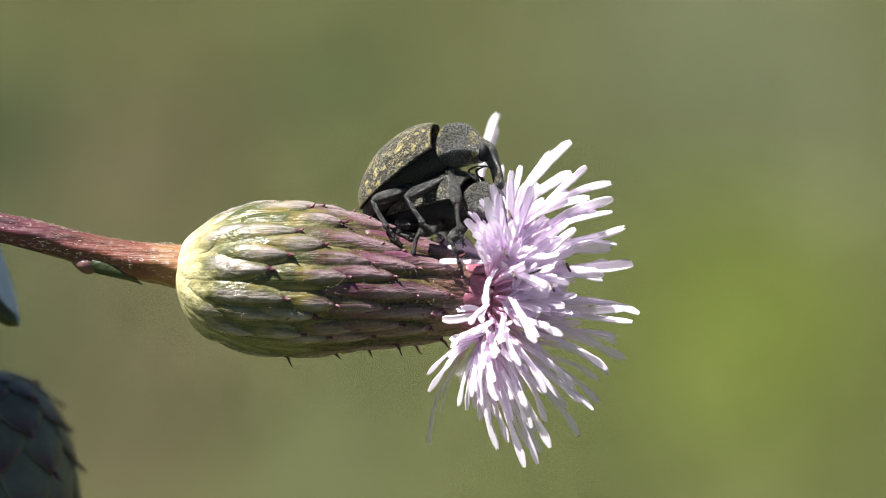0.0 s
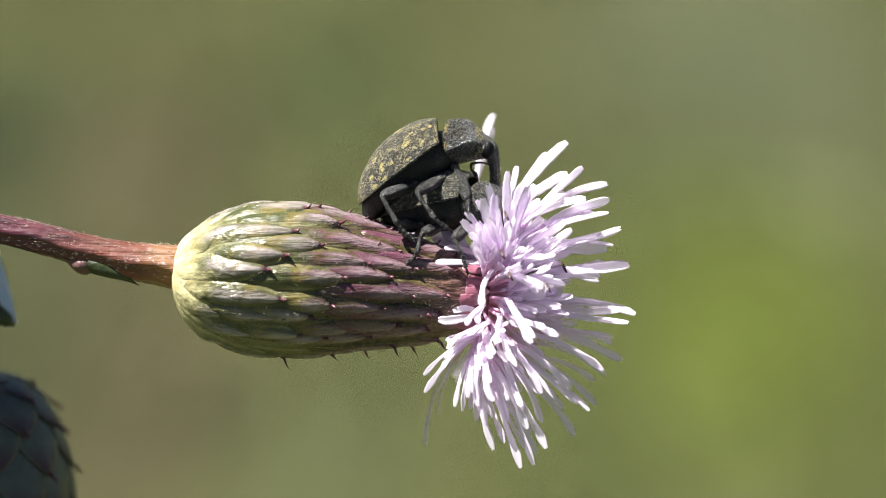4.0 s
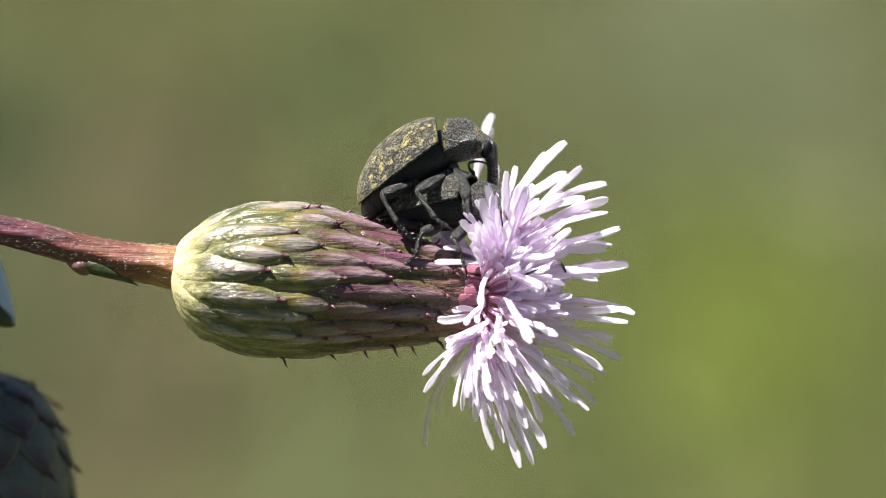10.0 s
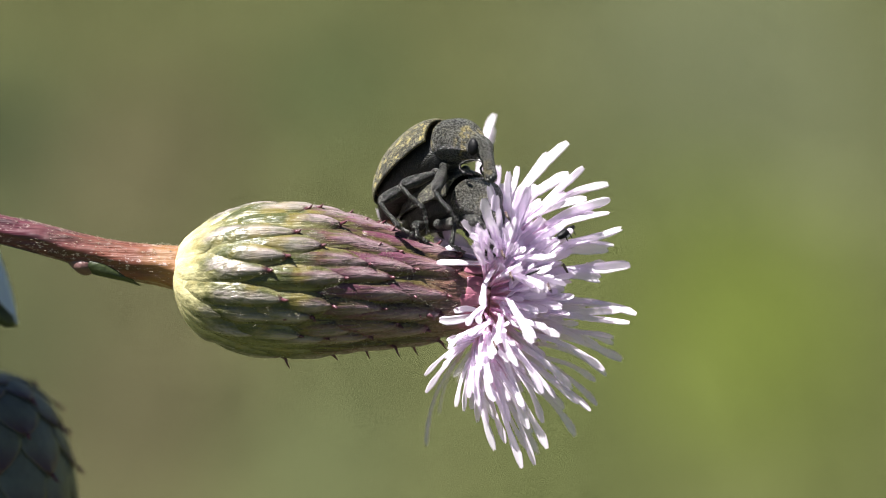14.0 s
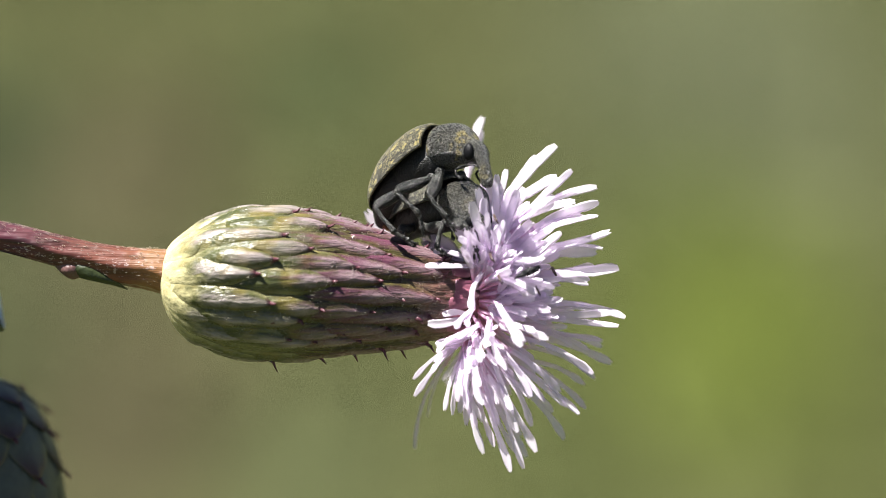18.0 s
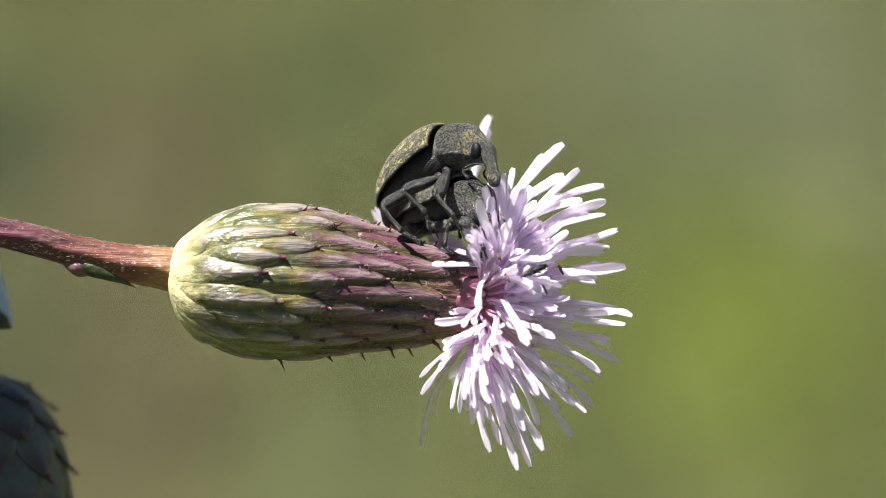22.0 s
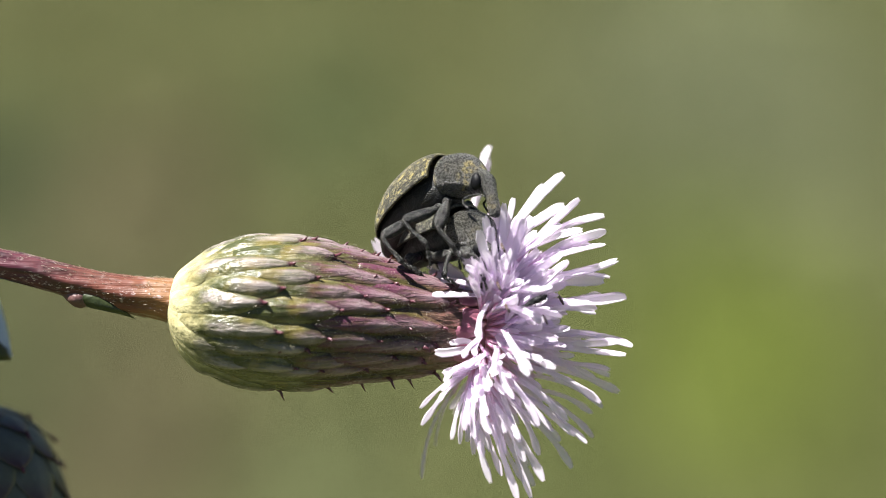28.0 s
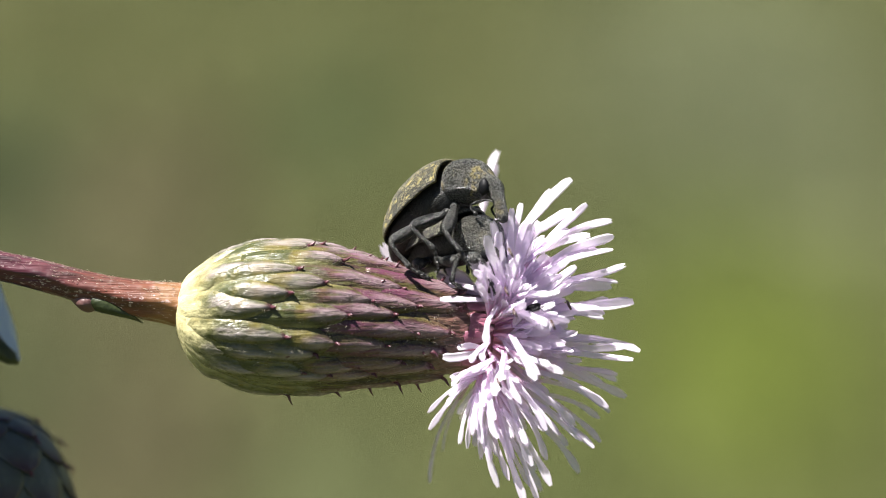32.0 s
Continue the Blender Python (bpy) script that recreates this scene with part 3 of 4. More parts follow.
# throat across, down, depth; tip across, down, depth; width
FLORETS_UPPER = [
    (848, 268, 4.0, 884, 195, 4.5, 12), (915, 335, 0.5, 1011, 250, 0.8, 15), (985, 332, 0, 1038, 296, -0.4, 10),
    (975, 347, 1.0, 1083, 323, 1.2, 13), (965, 358, 0, 1043, 350, -0.5, 11), (1000, 372, 0, 1084, 353, 0, 13),
    (1000, 388, -0.5, 1082, 376, -0.5, 13), (1005, 416, 0.2, 1106, 403, 0, 12), (1012, 442, 0.6, 1083, 440, 0.8, 16),
    (1010, 476, 0.2, 1120, 470, 0.2, 19), (905, 352, -0.8, 922, 294, -1.0, 11), (885, 340, 1.5, 889, 290, 1.8, 12),
    (935, 350, -0.6, 972, 320, -0.9, 11), (940, 375, -2.0, 985, 352, -2.6, 11)]
FLORETS_OUTER = [
    (1000, 542, 0, 1131, 555, 0, 17), (1008, 556, -0.6, 1118, 569, -0.8, 13), (1005, 586, 1.4, 1094, 609, 2.0, 13),
    (1000, 604, 1.4, 1110, 639, 2.0, 14), (975, 602, -2.0, 1071, 652, -2.4, 14), (985, 624, 1.4, 1081, 665, 2.0, 14),
    (945, 628, -2.8, 1012, 685, -3.2, 15), (952, 655, -2.4, 1045, 721, -2.8, 14), (985, 652, 1.4, 1064, 718, 2.0, 13),
    (945, 692, 1.6, 1025, 774, 2.2, 14), (893, 678, -3.0, 939, 751, -3.4, 15), (908, 688, -2.8, 969, 787, -3.2, 14),
    (886, 718, -2.8, 926, 820, -3.2, 13), (893, 712, -2.4, 949, 817, -2.6, 11), (905, 735, 2.0, 959, 807, 2.8, 11),
    (930, 640, -2.6, 985, 700, -3.0, 12), (920, 660, -2.6, 964, 742, -2.8, 12)]
FLORETS_LOWER = [
    (826, 668, -2.6, 880, 790, -3.0, 12), (838, 664, -2.4, 866, 744, -2.8, 11), (832, 648, -2.6, 811, 715, -2.9, 9),
    (834, 613, -2.4, 759, 690, -2.7, 10), (835, 606, -2.2, 789, 650, -2.5, 10), (850, 598, -2.3, 795, 632, -2.6, 10),
    (862, 592, -2.4, 796, 601, -2.8, 11), (852, 553, -2.4, 782, 563, -2.7, 13), (862, 540, -2.8, 830, 572, -3.2, 12),
    (885, 466, -2.8, 858, 541, -3.4, 13), (872, 453, -2.4, 778, 463, -3.0, 12), (878, 456, -2.6, 822, 390, -3.2, 11),
    (872, 432, -2.4, 836, 378, -2.9, 10), (801, 665, 4.2, 758, 795, 4.8, 8), (846, 640, -2.6, 826, 722, -2.9, 9),
    (858, 636, -3.0, 850, 712, -3.4, 11), (866, 622, -3.2, 878, 704, -3.8, 14), (880, 660, -2.6, 905, 742, -3.0, 12),
    (862, 690, -2.0, 897, 778, -2.4, 11)]
FLORETS_FRONT = [
    (890, 402, -3.0, 880, 345, -3.6, 13), (880, 420, -2.2, 828, 376, -2.6, 9), (872, 648, -2.0, 850, 742, -2.3, 12),
    (880, 640, -2.4, 905, 704, -2.9, 12), (900, 602, -3.0, 962, 690, -3.6, 14), (918, 530, -4.0, 945, 602, -5.0, 14),
    (900, 562, -3.6, 916, 642, -4.6, 13), (910, 472, -4.2, 970, 512, -5.0, 14), (930, 442, -4.0, 984, 452, -4.8, 12),
    (945, 482, -3.6, 1002, 502, -4.2, 13), (905, 440, -4.0, 915, 385, -4.8, 13), (895, 480, -3.6, 925, 470, -4.8, 12),
    (765, 475, 3.0, 671, 365, 3.4, 15), (850, 462, 0.9, 770, 428, 1.3, 17), (852, 455, 0.7, 792, 404, 1.0, 17), (856, 470, 0.5, 786, 448, 0.7, 15), (868, 462, 1.6, 764, 404, 2.2, 14),
    (935, 570, -3.8, 990, 590, -4.6, 13), (875, 575, -3.2, 835, 590, -3.8, 11)]


FLORETS_INNER = [
    (900, 420, -3.4, 858, 352, -4.2, 13), (905, 400, -3.0, 868, 328, -3.4, 12), (915, 390, -3.0, 902, 318, -3.4, 13),
    (895, 440, -3.8, 848, 402, -4.6, 13), (925, 400, -3.0, 938, 330, -3.2, 13), (885, 446, -3.3, 836, 414, -3.9, 12),
    (846, 586, -2.6, 798, 613, -3.0, 11), (905, 640, -2.9, 930, 720, -3.4, 12)]


def build_florets(parent):
    rng = random.Random(11)
    heart, ahead = spot(858, 527), (spot(1000, 540) - spot(860, 527)).normalized()
    up = ahead.cross(Vector((0, 1, 0))).normalized() * -1
    away = up.cross(ahead)
    for rows in (FLORETS_UPPER, FLORETS_OUTER, FLORETS_LOWER, FLORETS_FRONT, FLORETS_INNER):
        for h0, v0, d0, h1, v1, d1, w in rows:
            throat, tip = spot(h0, v0, d0), spot(h1, v1, d1)
            off = throat - heart
            side = off - ahead * off.dot(ahead)
            root = heart + side * min(1, 52 * G / max(side.length, 1e-6)) * 0.8 + ahead * 4 * G
            build_floret(parent, root, throat, lobe_set(throat, tip, w, rng, rng.choice((0, 1, 1)) if v1 > 640 else rng.choice((1, 1, 2))), rng)
    for h, v, d in ((900, 383, -4.6), (893, 450, -4.6), (907, 487, -4.8), (1004, 474, -1.2), (972, 507, -4.8), (880, 608, -3.6)):
        bm = bmesh.new()
        tip = spot(h, v, d)
        tube(bm, [tip + Vector((-3, 6, 8)) * G, tip, tip + Vector((4, -4, -7)) * G], [2.2 * G, 2.6 * G, 1.8 * G], 8)
        part("anther", bm, M_ANTHER, parent, "brown withered anther tube", at=tip)
    # slender blackish tube, longer than the brown ones
    bm = bmesh.new()
    at = spot(944, 480, -5.1)
    tube(bm, [at + Vector((-13, 2, -5)) * G, at + Vector((-6, 0, -2)) * G, at + Vector((5, -2, 2)) * G, at + Vector((13, 2, 6)) * G], [1.2 * G, 2.6 * G, 2.6 * G, 0.8 * G], 8)
    part("anther", bm, M_EYE, parent, "slender blackish tube between the florets", at=at)
    for k in range(150):
        a = k * 2.39996
        q = (k + 0.5) / 150
        lean = math.acos(1 - q * 1.12)
        ring = up * math.sin(a) + away * math.cos(a)
        way = (ahead * math.cos(lean) + ring * math.sin(lean)).normalized()
        if way.y < -0.45 and abs(way.z) < 0.45 and way.x < 0.55:
            continue
        if way.z < -0.3 and way.y < 0.25 and k % 3:
            continue
        root = heart + ring * 48 * G * math.sqrt(q) + ahead * 4 * G
        reach = rng.uniform(82, 118) * G * (0.72 if way.y < -0.4 else 1.0)
        throat = root + way * reach
        tip = throat + (way + Vector([rng.uniform(-0.3, 0.3) for _ in range(3)])).normalized() * rng.uniform(52, 78) * G
        build_floret(parent, root, throat, lobe_set(throat, tip, rng.uniform(10, 13), rng, 3, 0.6), rng)


# points of the bracts that face the lens, across and down on the plan
BRACT_POINTS = [
    (403, 408), (424, 558), (448, 466), (461, 400), (470, 524), (478, 590), (491, 482), (523, 524), (530, 411), (541, 370), (520, 448), (569, 556),
    (576, 439), (548, 590), (605, 397), (619, 496), (640, 386), (606, 540), (666, 434), (640, 580), (655, 466), (693, 408), (687, 545), (700, 488), (735, 476),
    (712, 446), (740, 522), (774, 432), (722, 574), (752, 556), (800, 524), (806, 478), (790, 556), (815, 450),
    (512, 562), (590, 594), (668, 590), (770, 582)]
BRACTS_EDGE = [(392, -80), (440, 84), (500, 88), (560, 84), (455, -78), (515, -84), (596, -80), (653, -82), (703, -78), (730, -86), (780, -82),
               (610, 88), (668, 80), (725, 78), (775, 72), (810, 60)]


def build_wool(head, parent, rows):
    """Cobweb hairs caught on the points of the bracts and in the grooves between them, and dust."""
    rng = random.Random(21)
    bm = bmesh.new()
    for h, p in rows:
        if p > 100 or h < 470:
            continue
        for _ in range(18):
            s, phi = head.share_at(h) + rng.gauss(0.0, 0.035), radians(p + rng.gauss(0, 9))
            q, out, along = head.skin(min(0.98, s), phi, rng.uniform(3, 11) * G)
            d = (along * rng.uniform(-1, 1) + along.cross(out) * rng.uniform(-1, 1) + out * rng.uniform(-0.1, 0.4)).normalized()
            size = rng.uniform(4, 15) * G
            bow = Vector([rng.uniform(-1, 1) for _ in range(3)]) * size * 0.3
            r = rng.uniform(0.08, 0.15) * G
            tube(bm, [q, q + d * size * 0.5 + bow, q + d * size], [r, r, r * 0.5], 3)
    for _ in range(900):
        s, phi = rng.uniform(0.2, 0.98), radians(rng.uniform(-50, 90))
        q, out, along = head.skin(s, phi, rng.uniform(2, 10) * G)
        r = rng.uniform(0.2, 0.5) * G
        tube(bm, [q - along * r, q, q + along * r * 1.5], [r * 0.6, r, r * 0.5], 4)
    tagged(part("cobweb_hairs", bm, M_WOOL, parent, "fine whitish cobweb hairs and dust"), kind="stuff")
    bm = bmesh.new()
    at = head.skin(head.share_at(768), radians(-27), 7 * G)[0]
    tube(bm, [at + Vector((-7, 0, 2)) * G, at + Vector((-2, -2, 4)) * G, at + Vector((4, -1, -1)) * G, at + Vector((8, 0, -5)) * G], [2 * G, 6 * G, 5 * G, 1.5 * G], 8, 0.2)
    part("dark_speck", bm, M_SPINE, parent, "small dark crumb stuck to the bracts", at=at)


def build_thistle():
    rng = random.Random(3)
    foot = Vector((-0.072, 0.035, 0.0))
    plant = new("thistle_plant")
    plant.matrix_world = Matrix.Translation(foot)
    inner = plant.matrix_world.inverted() @ STAGE
    tagged(plant, "creeping thistle with a lilac flower head on a reddish stem", "plant")

    def under(name, bm, material, label=""):
        ob = part(name, bm, material, plant, label)
        ob.matrix_basis = inner
        return ob

    back = STAGE.inverted()
    bm = bmesh.new()
    line = curve([(*(back @ foot), 72 * G), (*(back @ Vector((-0.070, 0.03, 0.3))), 66 * G), (*(back @ Vector((-0.062, 0.02, 0.55))), 50 * G),
                  (*spot(-620, 500, 3), 40 * G), (*spot(-360, 345, 1.5), 30 * G), (*spot(-100, 375, 0.3), 27 * G), (*spot(0, 403, 0), 25 * G), (*spot(60, 416, 0), 26.5 * G),
                  (*spot(110, 430, 0), 27 * G), (*spot(150, 441, 0), 28 * G), (*spot(200, 453, 0), 30 * G), (*spot(250, 463, 0), 33 * G), (*spot(290, 468, 0), 35.5 * G), (*spot(330, 475, 0), 40 * G)], 8)
    ribbed(bm, [q[:3] for q in line], [q[3] for q in line], 40, 7, 0.055)
    under("stem", bm, M_STEM, "reddish purple ridged stem")
    # swollen scar of a shed leaf, with a dark leaflet pressed below it
    bm = bmesh.new()
    tube(bm, curve([spot(118, 444, -0.1), spot(140, 460, -0.22), spot(156, 469, -0.3), spot(176, 466, -0.25), spot(206, 460, -0.1)], 4),
         [(4 + 12 * math.sin(math.pi * min(1, i / 16)) ** 1.1) * G for i in range(17)], 16, 0.06)
    under("stem_node", bm, M_NODE, "knobbly pale pink scar on the stem")
    bm = bmesh.new()
    tube(bm, curve([spot(150, 460, -0.2), spot(190, 475, -0.5), spot(224, 488, -0.4), spot(254, 504, -0.1)], 4),
         [9 * G, 13 * G, 14 * G, 13.5 * G, 13 * G, 12 * G, 11 * G, 9.5 * G, 7.5 * G, 5.5 * G, 4 * G, 2 * G, 0.6 * G], 10, 0.05)
    under("stem_leaflet", bm, M_LEAFLET, "small dark green leaflet pressed to the stem")
    # down that lies along the stem and thickens on its upper side
    bm = bmesh.new()
    for _ in range(420):
        f = rng.uniform(0.42, 0.985) * (len(line) - 1)
        q = line[int(f)] + (line[min(int(f) + 1, len(line) - 1)] - line[int(f)]) * (f % 1)
        a = radians(rng.gauss(70, 30) if rng.random() < 0.8 else rng.uniform(-60, 60))
        out = Vector((0.12 * math.sin(a), -math.cos(a), math.sin(a)))
        p = Vector(q[:3]) + out * q[3] * 1.03
        d = (Vector((1, 0, -0.2)) * rng.choice((-1, 1)) + Vector([rng.uniform(-0.5, 0.5) for _ in range(3)])).normalized()
        size, r = rng.uniform(3, 10) * G, rng.uniform(0.14, 0.30) * G
        tube(bm, [p, p + d * size * 0.5 + out * r * 2, p + d * size], [r, r, r * 0.5], 3)
    tagged(under("stem_down", bm, M_WOOL, "fine whitish down along the stem"), kind="stuff")

    head = Head([(314, 478, 0, 36), (324, 481, 0, 58), (343, 487, 0, 80), (370, 490, 0, 101), (400, 489, 0, 114), (450, 491, 0, 127),
                 (530, 496, 0, 130), (585, 499, 0, 124), (640, 503, 0, 114), (700, 509, 0, 101), (760, 516, 0, 87),
                 (820, 523, 0, 74), (872, 529, 0, 64)])
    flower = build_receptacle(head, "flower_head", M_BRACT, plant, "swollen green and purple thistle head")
    flower.matrix_basis = inner
    rows = list(BRACTS_EDGE)
    for h, v in BRACT_POINTS:
        c, r, _ = head.axis(head.share_at(h))
        rows.append((h, math.degrees(math.asin(max(-0.96, min(0.96, (c.z - (441 - v) * G) / r * -1))))))
    for k, h in enumerate((420, 480, 540, 600, 655, 710, 760, 805)):
        rows += [(h + rng.uniform(-10, 10), 108 + 24 * i + 12 * (k % 2)) for i in range(6)]
    rows.sort(key=lambda row: -row[0])
    for h, p in rows:
        h += 8 if p < -75 else 0
        s = head.share_at(h)
        length = s - head.share_at(max(318, h - rng.uniform(125, 150) - 45 * max(0, min(1, (h - 480) / 150))))
        ease = max(0.0, min(1.0, (h - 420) / 330))
        spike = rng.uniform(15, 21) if p < -60 and h > 500 else rng.uniform(11, 15) if p > 55 and h > 540 else 0 if h < 480 else rng.uniform(5, 9)
        build_scale(head, s, radians(p), length, (31 - 6 * ease) * G, ((7 if h < 470 else 12) - 3.5 * ease + rng.uniform(-1, 1)) * G, flower, spike, rng)
    for i in range(18):
        p = 20 * i - 170 + rng.uniform(-6, 6)
        s = head.share_at(rng.uniform(862, 874))
        build_bract(head, s, radians(p), 0.085, rng.uniform(9, 13) * G, rng.uniform(5, 8) * G, M_COLLAR, flower, 0, rng)
    build_florets(flower)
    build_wool(head, flower, rows)

    bud = Head([(-88, 657, 8, 20), (-87, 664, 8, 66), (-86, 681, 8, 106), (-85, 711, 8, 142), (-85, 752, 8, 166), (-85, 802, 8, 183),
                (-86, 872, 8, 197), (-88, 962, 8, 200), (-84, 1062, 8, 185), (-88, 1152, 8, 158), (-90, 1212, 8, 130)])
    core = build_receptacle(bud, "flower_bud", M_BUD, plant, "hanging bud with the dark blue of shade put into its green")
    core.matrix_basis = inner
    for k, (s, n, half) in enumerate(((0.20, 8, 40), (0.32, 9, 48), (0.44, 10, 54), (0.56, 10, 58), (0.68, 11, 58), (0.80, 11, 54), (0.92, 10, 50))):
        for i in range(n):
            turn = 2 * math.pi * (i + 0.5 * (k % 2)) / n + rng.uniform(-0.1, 0.1)
            edge = math.sin(turn) > 0.7
            build_bract(bud, s + rng.uniform(-0.015, 0.015), turn, 0.24, half * G, 9 * G, M_BUD, core, rng.uniform(12, 18) if edge else rng.choice((0, 5, 8)), rng)
    bm = bmesh.new()
    tube(bm, curve([spot(-88, 664, 8), spot(-104, 600, 8.4), spot(-170, 520, 8.5), spot(-330, 520, 6), spot(-600, 700, 3), back @ Vector((-0.066, 0.028, 0.5))], 6),
         [32 * G] * 31, 12, 0.04)
    under("bud_stalk", bm, M_STEM, "short reddish stalk of the bud")
    build_leaf(under)


def build_leaf(under):
    """The leaf whose rounded pale tip hangs beside the stem, and an added unseen one that shades the bud."""
    bm = bmesh.new()
    rings = []
    line = curve([(*spot(h, v, 6), w * G) for h, v, w in ((-640, 480, 14), (-520, 380, 50), (-300, 330, 75), (-180, 345, 74), (-112, 382, 62), (-60, 430, 46), (-34, 480, 38),
                                                          (-18, 520, 34), (-5, 550, 24), (8, 572, 7), (11, 576, 2))], 5)
    n = len(line)
    for i, q in enumerate(line):
        p, w = Vector(q[:3]), max(q[3], 1.5 * G)
        d = (Vector(line[min(i + 1, n - 1)][:3]) - Vector(line[max(i - 1, 0)][:3])).normalized()
        side = d.cross(Vector((0.68, -0.55, 0.42)).normalized()).normalized()
        face = side.cross(d)
        rings.append([p + side * w * x + face * z * G for x, z in ((-1, 0), (-0.5, 5), (0, 1), (0.5, 5), (1, 0), (0.5, -2), (0, -7), (-0.5, -2))])
    skin(bm, rings)
    under("leaf", bm, M_SKYLIT, "pale underside of a leaf, sky blue put into its colour")
    # added dark lobe that stands for shade on the tip's lower side
    bm = bmesh.new()
    tube(bm, curve([spot(-130, 450, 5.2), spot(-72, 500, 5.2), spot(-30, 545, 5.2), spot(-4, 568, 5.3), spot(14, 580, 5.4)], 4),
         [(26 - 1.0 * i) * G if i < 14 else (26 - 14 - (i - 13) * 3.6) * G for i in range(17)], 12, 0.05)
    under("leaf_shaded_side", bm, M_LEAFLET, "dark lobe modelled as the shaded lower side of the leaf tip")
    # second leaf, out of view, added to block the sun from the bud
    bm = bmesh.new()
    rings = []
    line = curve([spot(-640, 480, 3), spot(-780, 380, 2.2), spot(-790, 275, 1.6), spot(-660, 228, 1.3), spot(-480, 222, 1.3), spot(-280, 232, 1.4), spot(-92, 262, 1.6)], 5)
    n = len(line)
    for i, p in enumerate(line):
        t = i / (n - 1)
        w = 265 * G * math.sin(math.pi * min(1, 0.12 + 0.76 * t)) ** 0.6 * (1 + 0.12 * math.sin(t * 22)) + 3 * G
        side = Vector((0.1, 1, 0))
        w *= min(1, 0.15 + t * 2.2)
        rings.append([Vector(p) + side * w * x + Vector((0, 0, z * G)) for x, z in ((-1, 0), (-0.5, 6), (0, 0), (0.5, 6), (1, 0), (0.5, -1), (0, -8), (-0.5, -1))])
    skin(bm, rings)
    under("leaf", bm, M_LEAF, "unseen green toothed leaf added to shade the bud")


# ---- weevils ----
def oval(c, d, up, hw, top, low, n=28, e=0.9):
    side = d.cross(up).normalized()
    ring = []
    for j in range(n):
        a = 2 * math.pi * j / n
        x, z = math.cos(a), math.sin(a)
        x, z = math.copysign(abs(x) ** e, x), math.copysign(abs(z) ** e, z)
        ring.append(c + side * hw * x + up * (top if z > 0 else low) * z)
    return ring


def build_weevil(label, legs, m0, shell, case, case_label):
    """A weevil that looks along x, its back up; legs: joints of each leg on the plan, as it stands at the pose m0."""
    def w(h, v, y=0.0):
        return Vector(((h - 760) * G, y * G, (290 - v) * G))

    beetle = new("weevil")
    tagged(beetle, label, "weevil", "mating weevils")
    ex, ez = Vector((0.8, 0, 0.6)), Vector((-0.6, 0, 0.8))
    rear = w(715, 308)
    # hind body, ringed by its belly plates, its tip bent down behind the wing cases
    bm = bmesh.new()
    rings = []
    for x, top, low, b in curve([(-98, -24, -30, 4), (-94, -12, -37, 15), (-82, 4, -38, 27), (-62, 24, -37, 40), (-34, 42, -38, 49), (0, 54, -42, 53),
                                 (30, 55, -48, 55), (60, 49, -51, 53), (86, 38, -46, 47), (102, 22, -32, 34)], 5):
        step = 1 - 0.07 * max(0.0, math.cos((x + 90) / 24 * 2 * math.pi)) ** 6 * (x < 20)
        mid = (top + low) / 2
        rings.append(oval(rear + ex * x * G + ez * mid * G, ex, ez, b * 0.84 * step * G, (top - mid) * 0.9 * G, (mid - low) * step * G))
    skin(bm, rings)
    part("abdomen", bm, M_BELLY, beetle, "dark grey belly plates", at=rear.copy())
    # wing cases, each with a rolled front lip
    prof = curve([(-89, 1, 5), (-86, 9, 18), (-75, 24, 33), (-58, 38, 46), (-36, 50, 55), (-12, 60, 61), (14, 65, 64), (40, 64.5, 64),
                  (62, 58, 62), (80, 49, 57), (88, 43.5, 52)], 4)
    for hand in (-1, 1):
        bm = bmesh.new()
        outer, inner = [], []
        for x, a, b in prof:
            row, low = [], []
            for j in range(23):
                t = j / 22
                ang = radians(1 + 89 * t)
                y, z = max(0.0, math.cos(ang)) ** 0.96, math.copysign(abs(math.sin(ang)) ** 0.96, ang)
                dip = 1 - 0.006 * max(0, math.cos(2 * math.pi * (t * 9 + 0.5))) ** 3
                slant = ex * (0.52 * max(0.0, min(1.0, (x - 10) / 70)) * z * a * G)
                lip = 1 + 0.02 * max(0.0, (x - 78) / 10) - 0.025 * math.exp(-((t - 0.10) / 0.03) ** 2)
                for part_row, size in ((row, dip * lip), (low, 0.92)):
                    sunk = 1 - 0.09 * max(0.0, (x - 60) / 28) * t ** 3
                    part_row.append(rear + slant + ex * x * G + Vector((0, hand, 0)) * (y * b * size * G + 0.25 * G) + ez * z * a * sunk * size * G)
            outer.append(row), inner.append(low)
        va = skin(bm, outer, close=False)
        vb = skin(bm, inner, close=False)
        for i in range(len(va) - 1):
            for j in (0, 22):
                bm.faces.new((va[i][j], vb[i][j], vb[i + 1][j], va[i + 1][j]))
        for i in (0, len(va) - 1):
            for j in range(22):
                bm.faces.new((va[i][j], vb[i][j], vb[i][j + 1], va[i][j + 1]))
        part("wing_case", bm, case, beetle, case_label, at=rear.copy())
    # waist
    bm = bmesh.new()
    skin(bm, [oval(w(h, v), Vector((1, 0, 0)), Vector((0, 0, 1)), b * G, a * G, c * G)
              for h, v, b, a, c in ((752, 272, 30, 18, 26), (766, 264, 40, 26, 34), (782, 258, 38, 27, 36), (800, 252, 34, 24, 32))])
    part("waist", bm, M_BELLY, beetle, at=w(778, 268))
    # breast plates beside the middle legs
    for hand in (-1, 1):
        bm = bmesh.new()
        bmesh.ops.create_uvsphere(bm, u_segments=24, v_segments=14, radius=1.0)
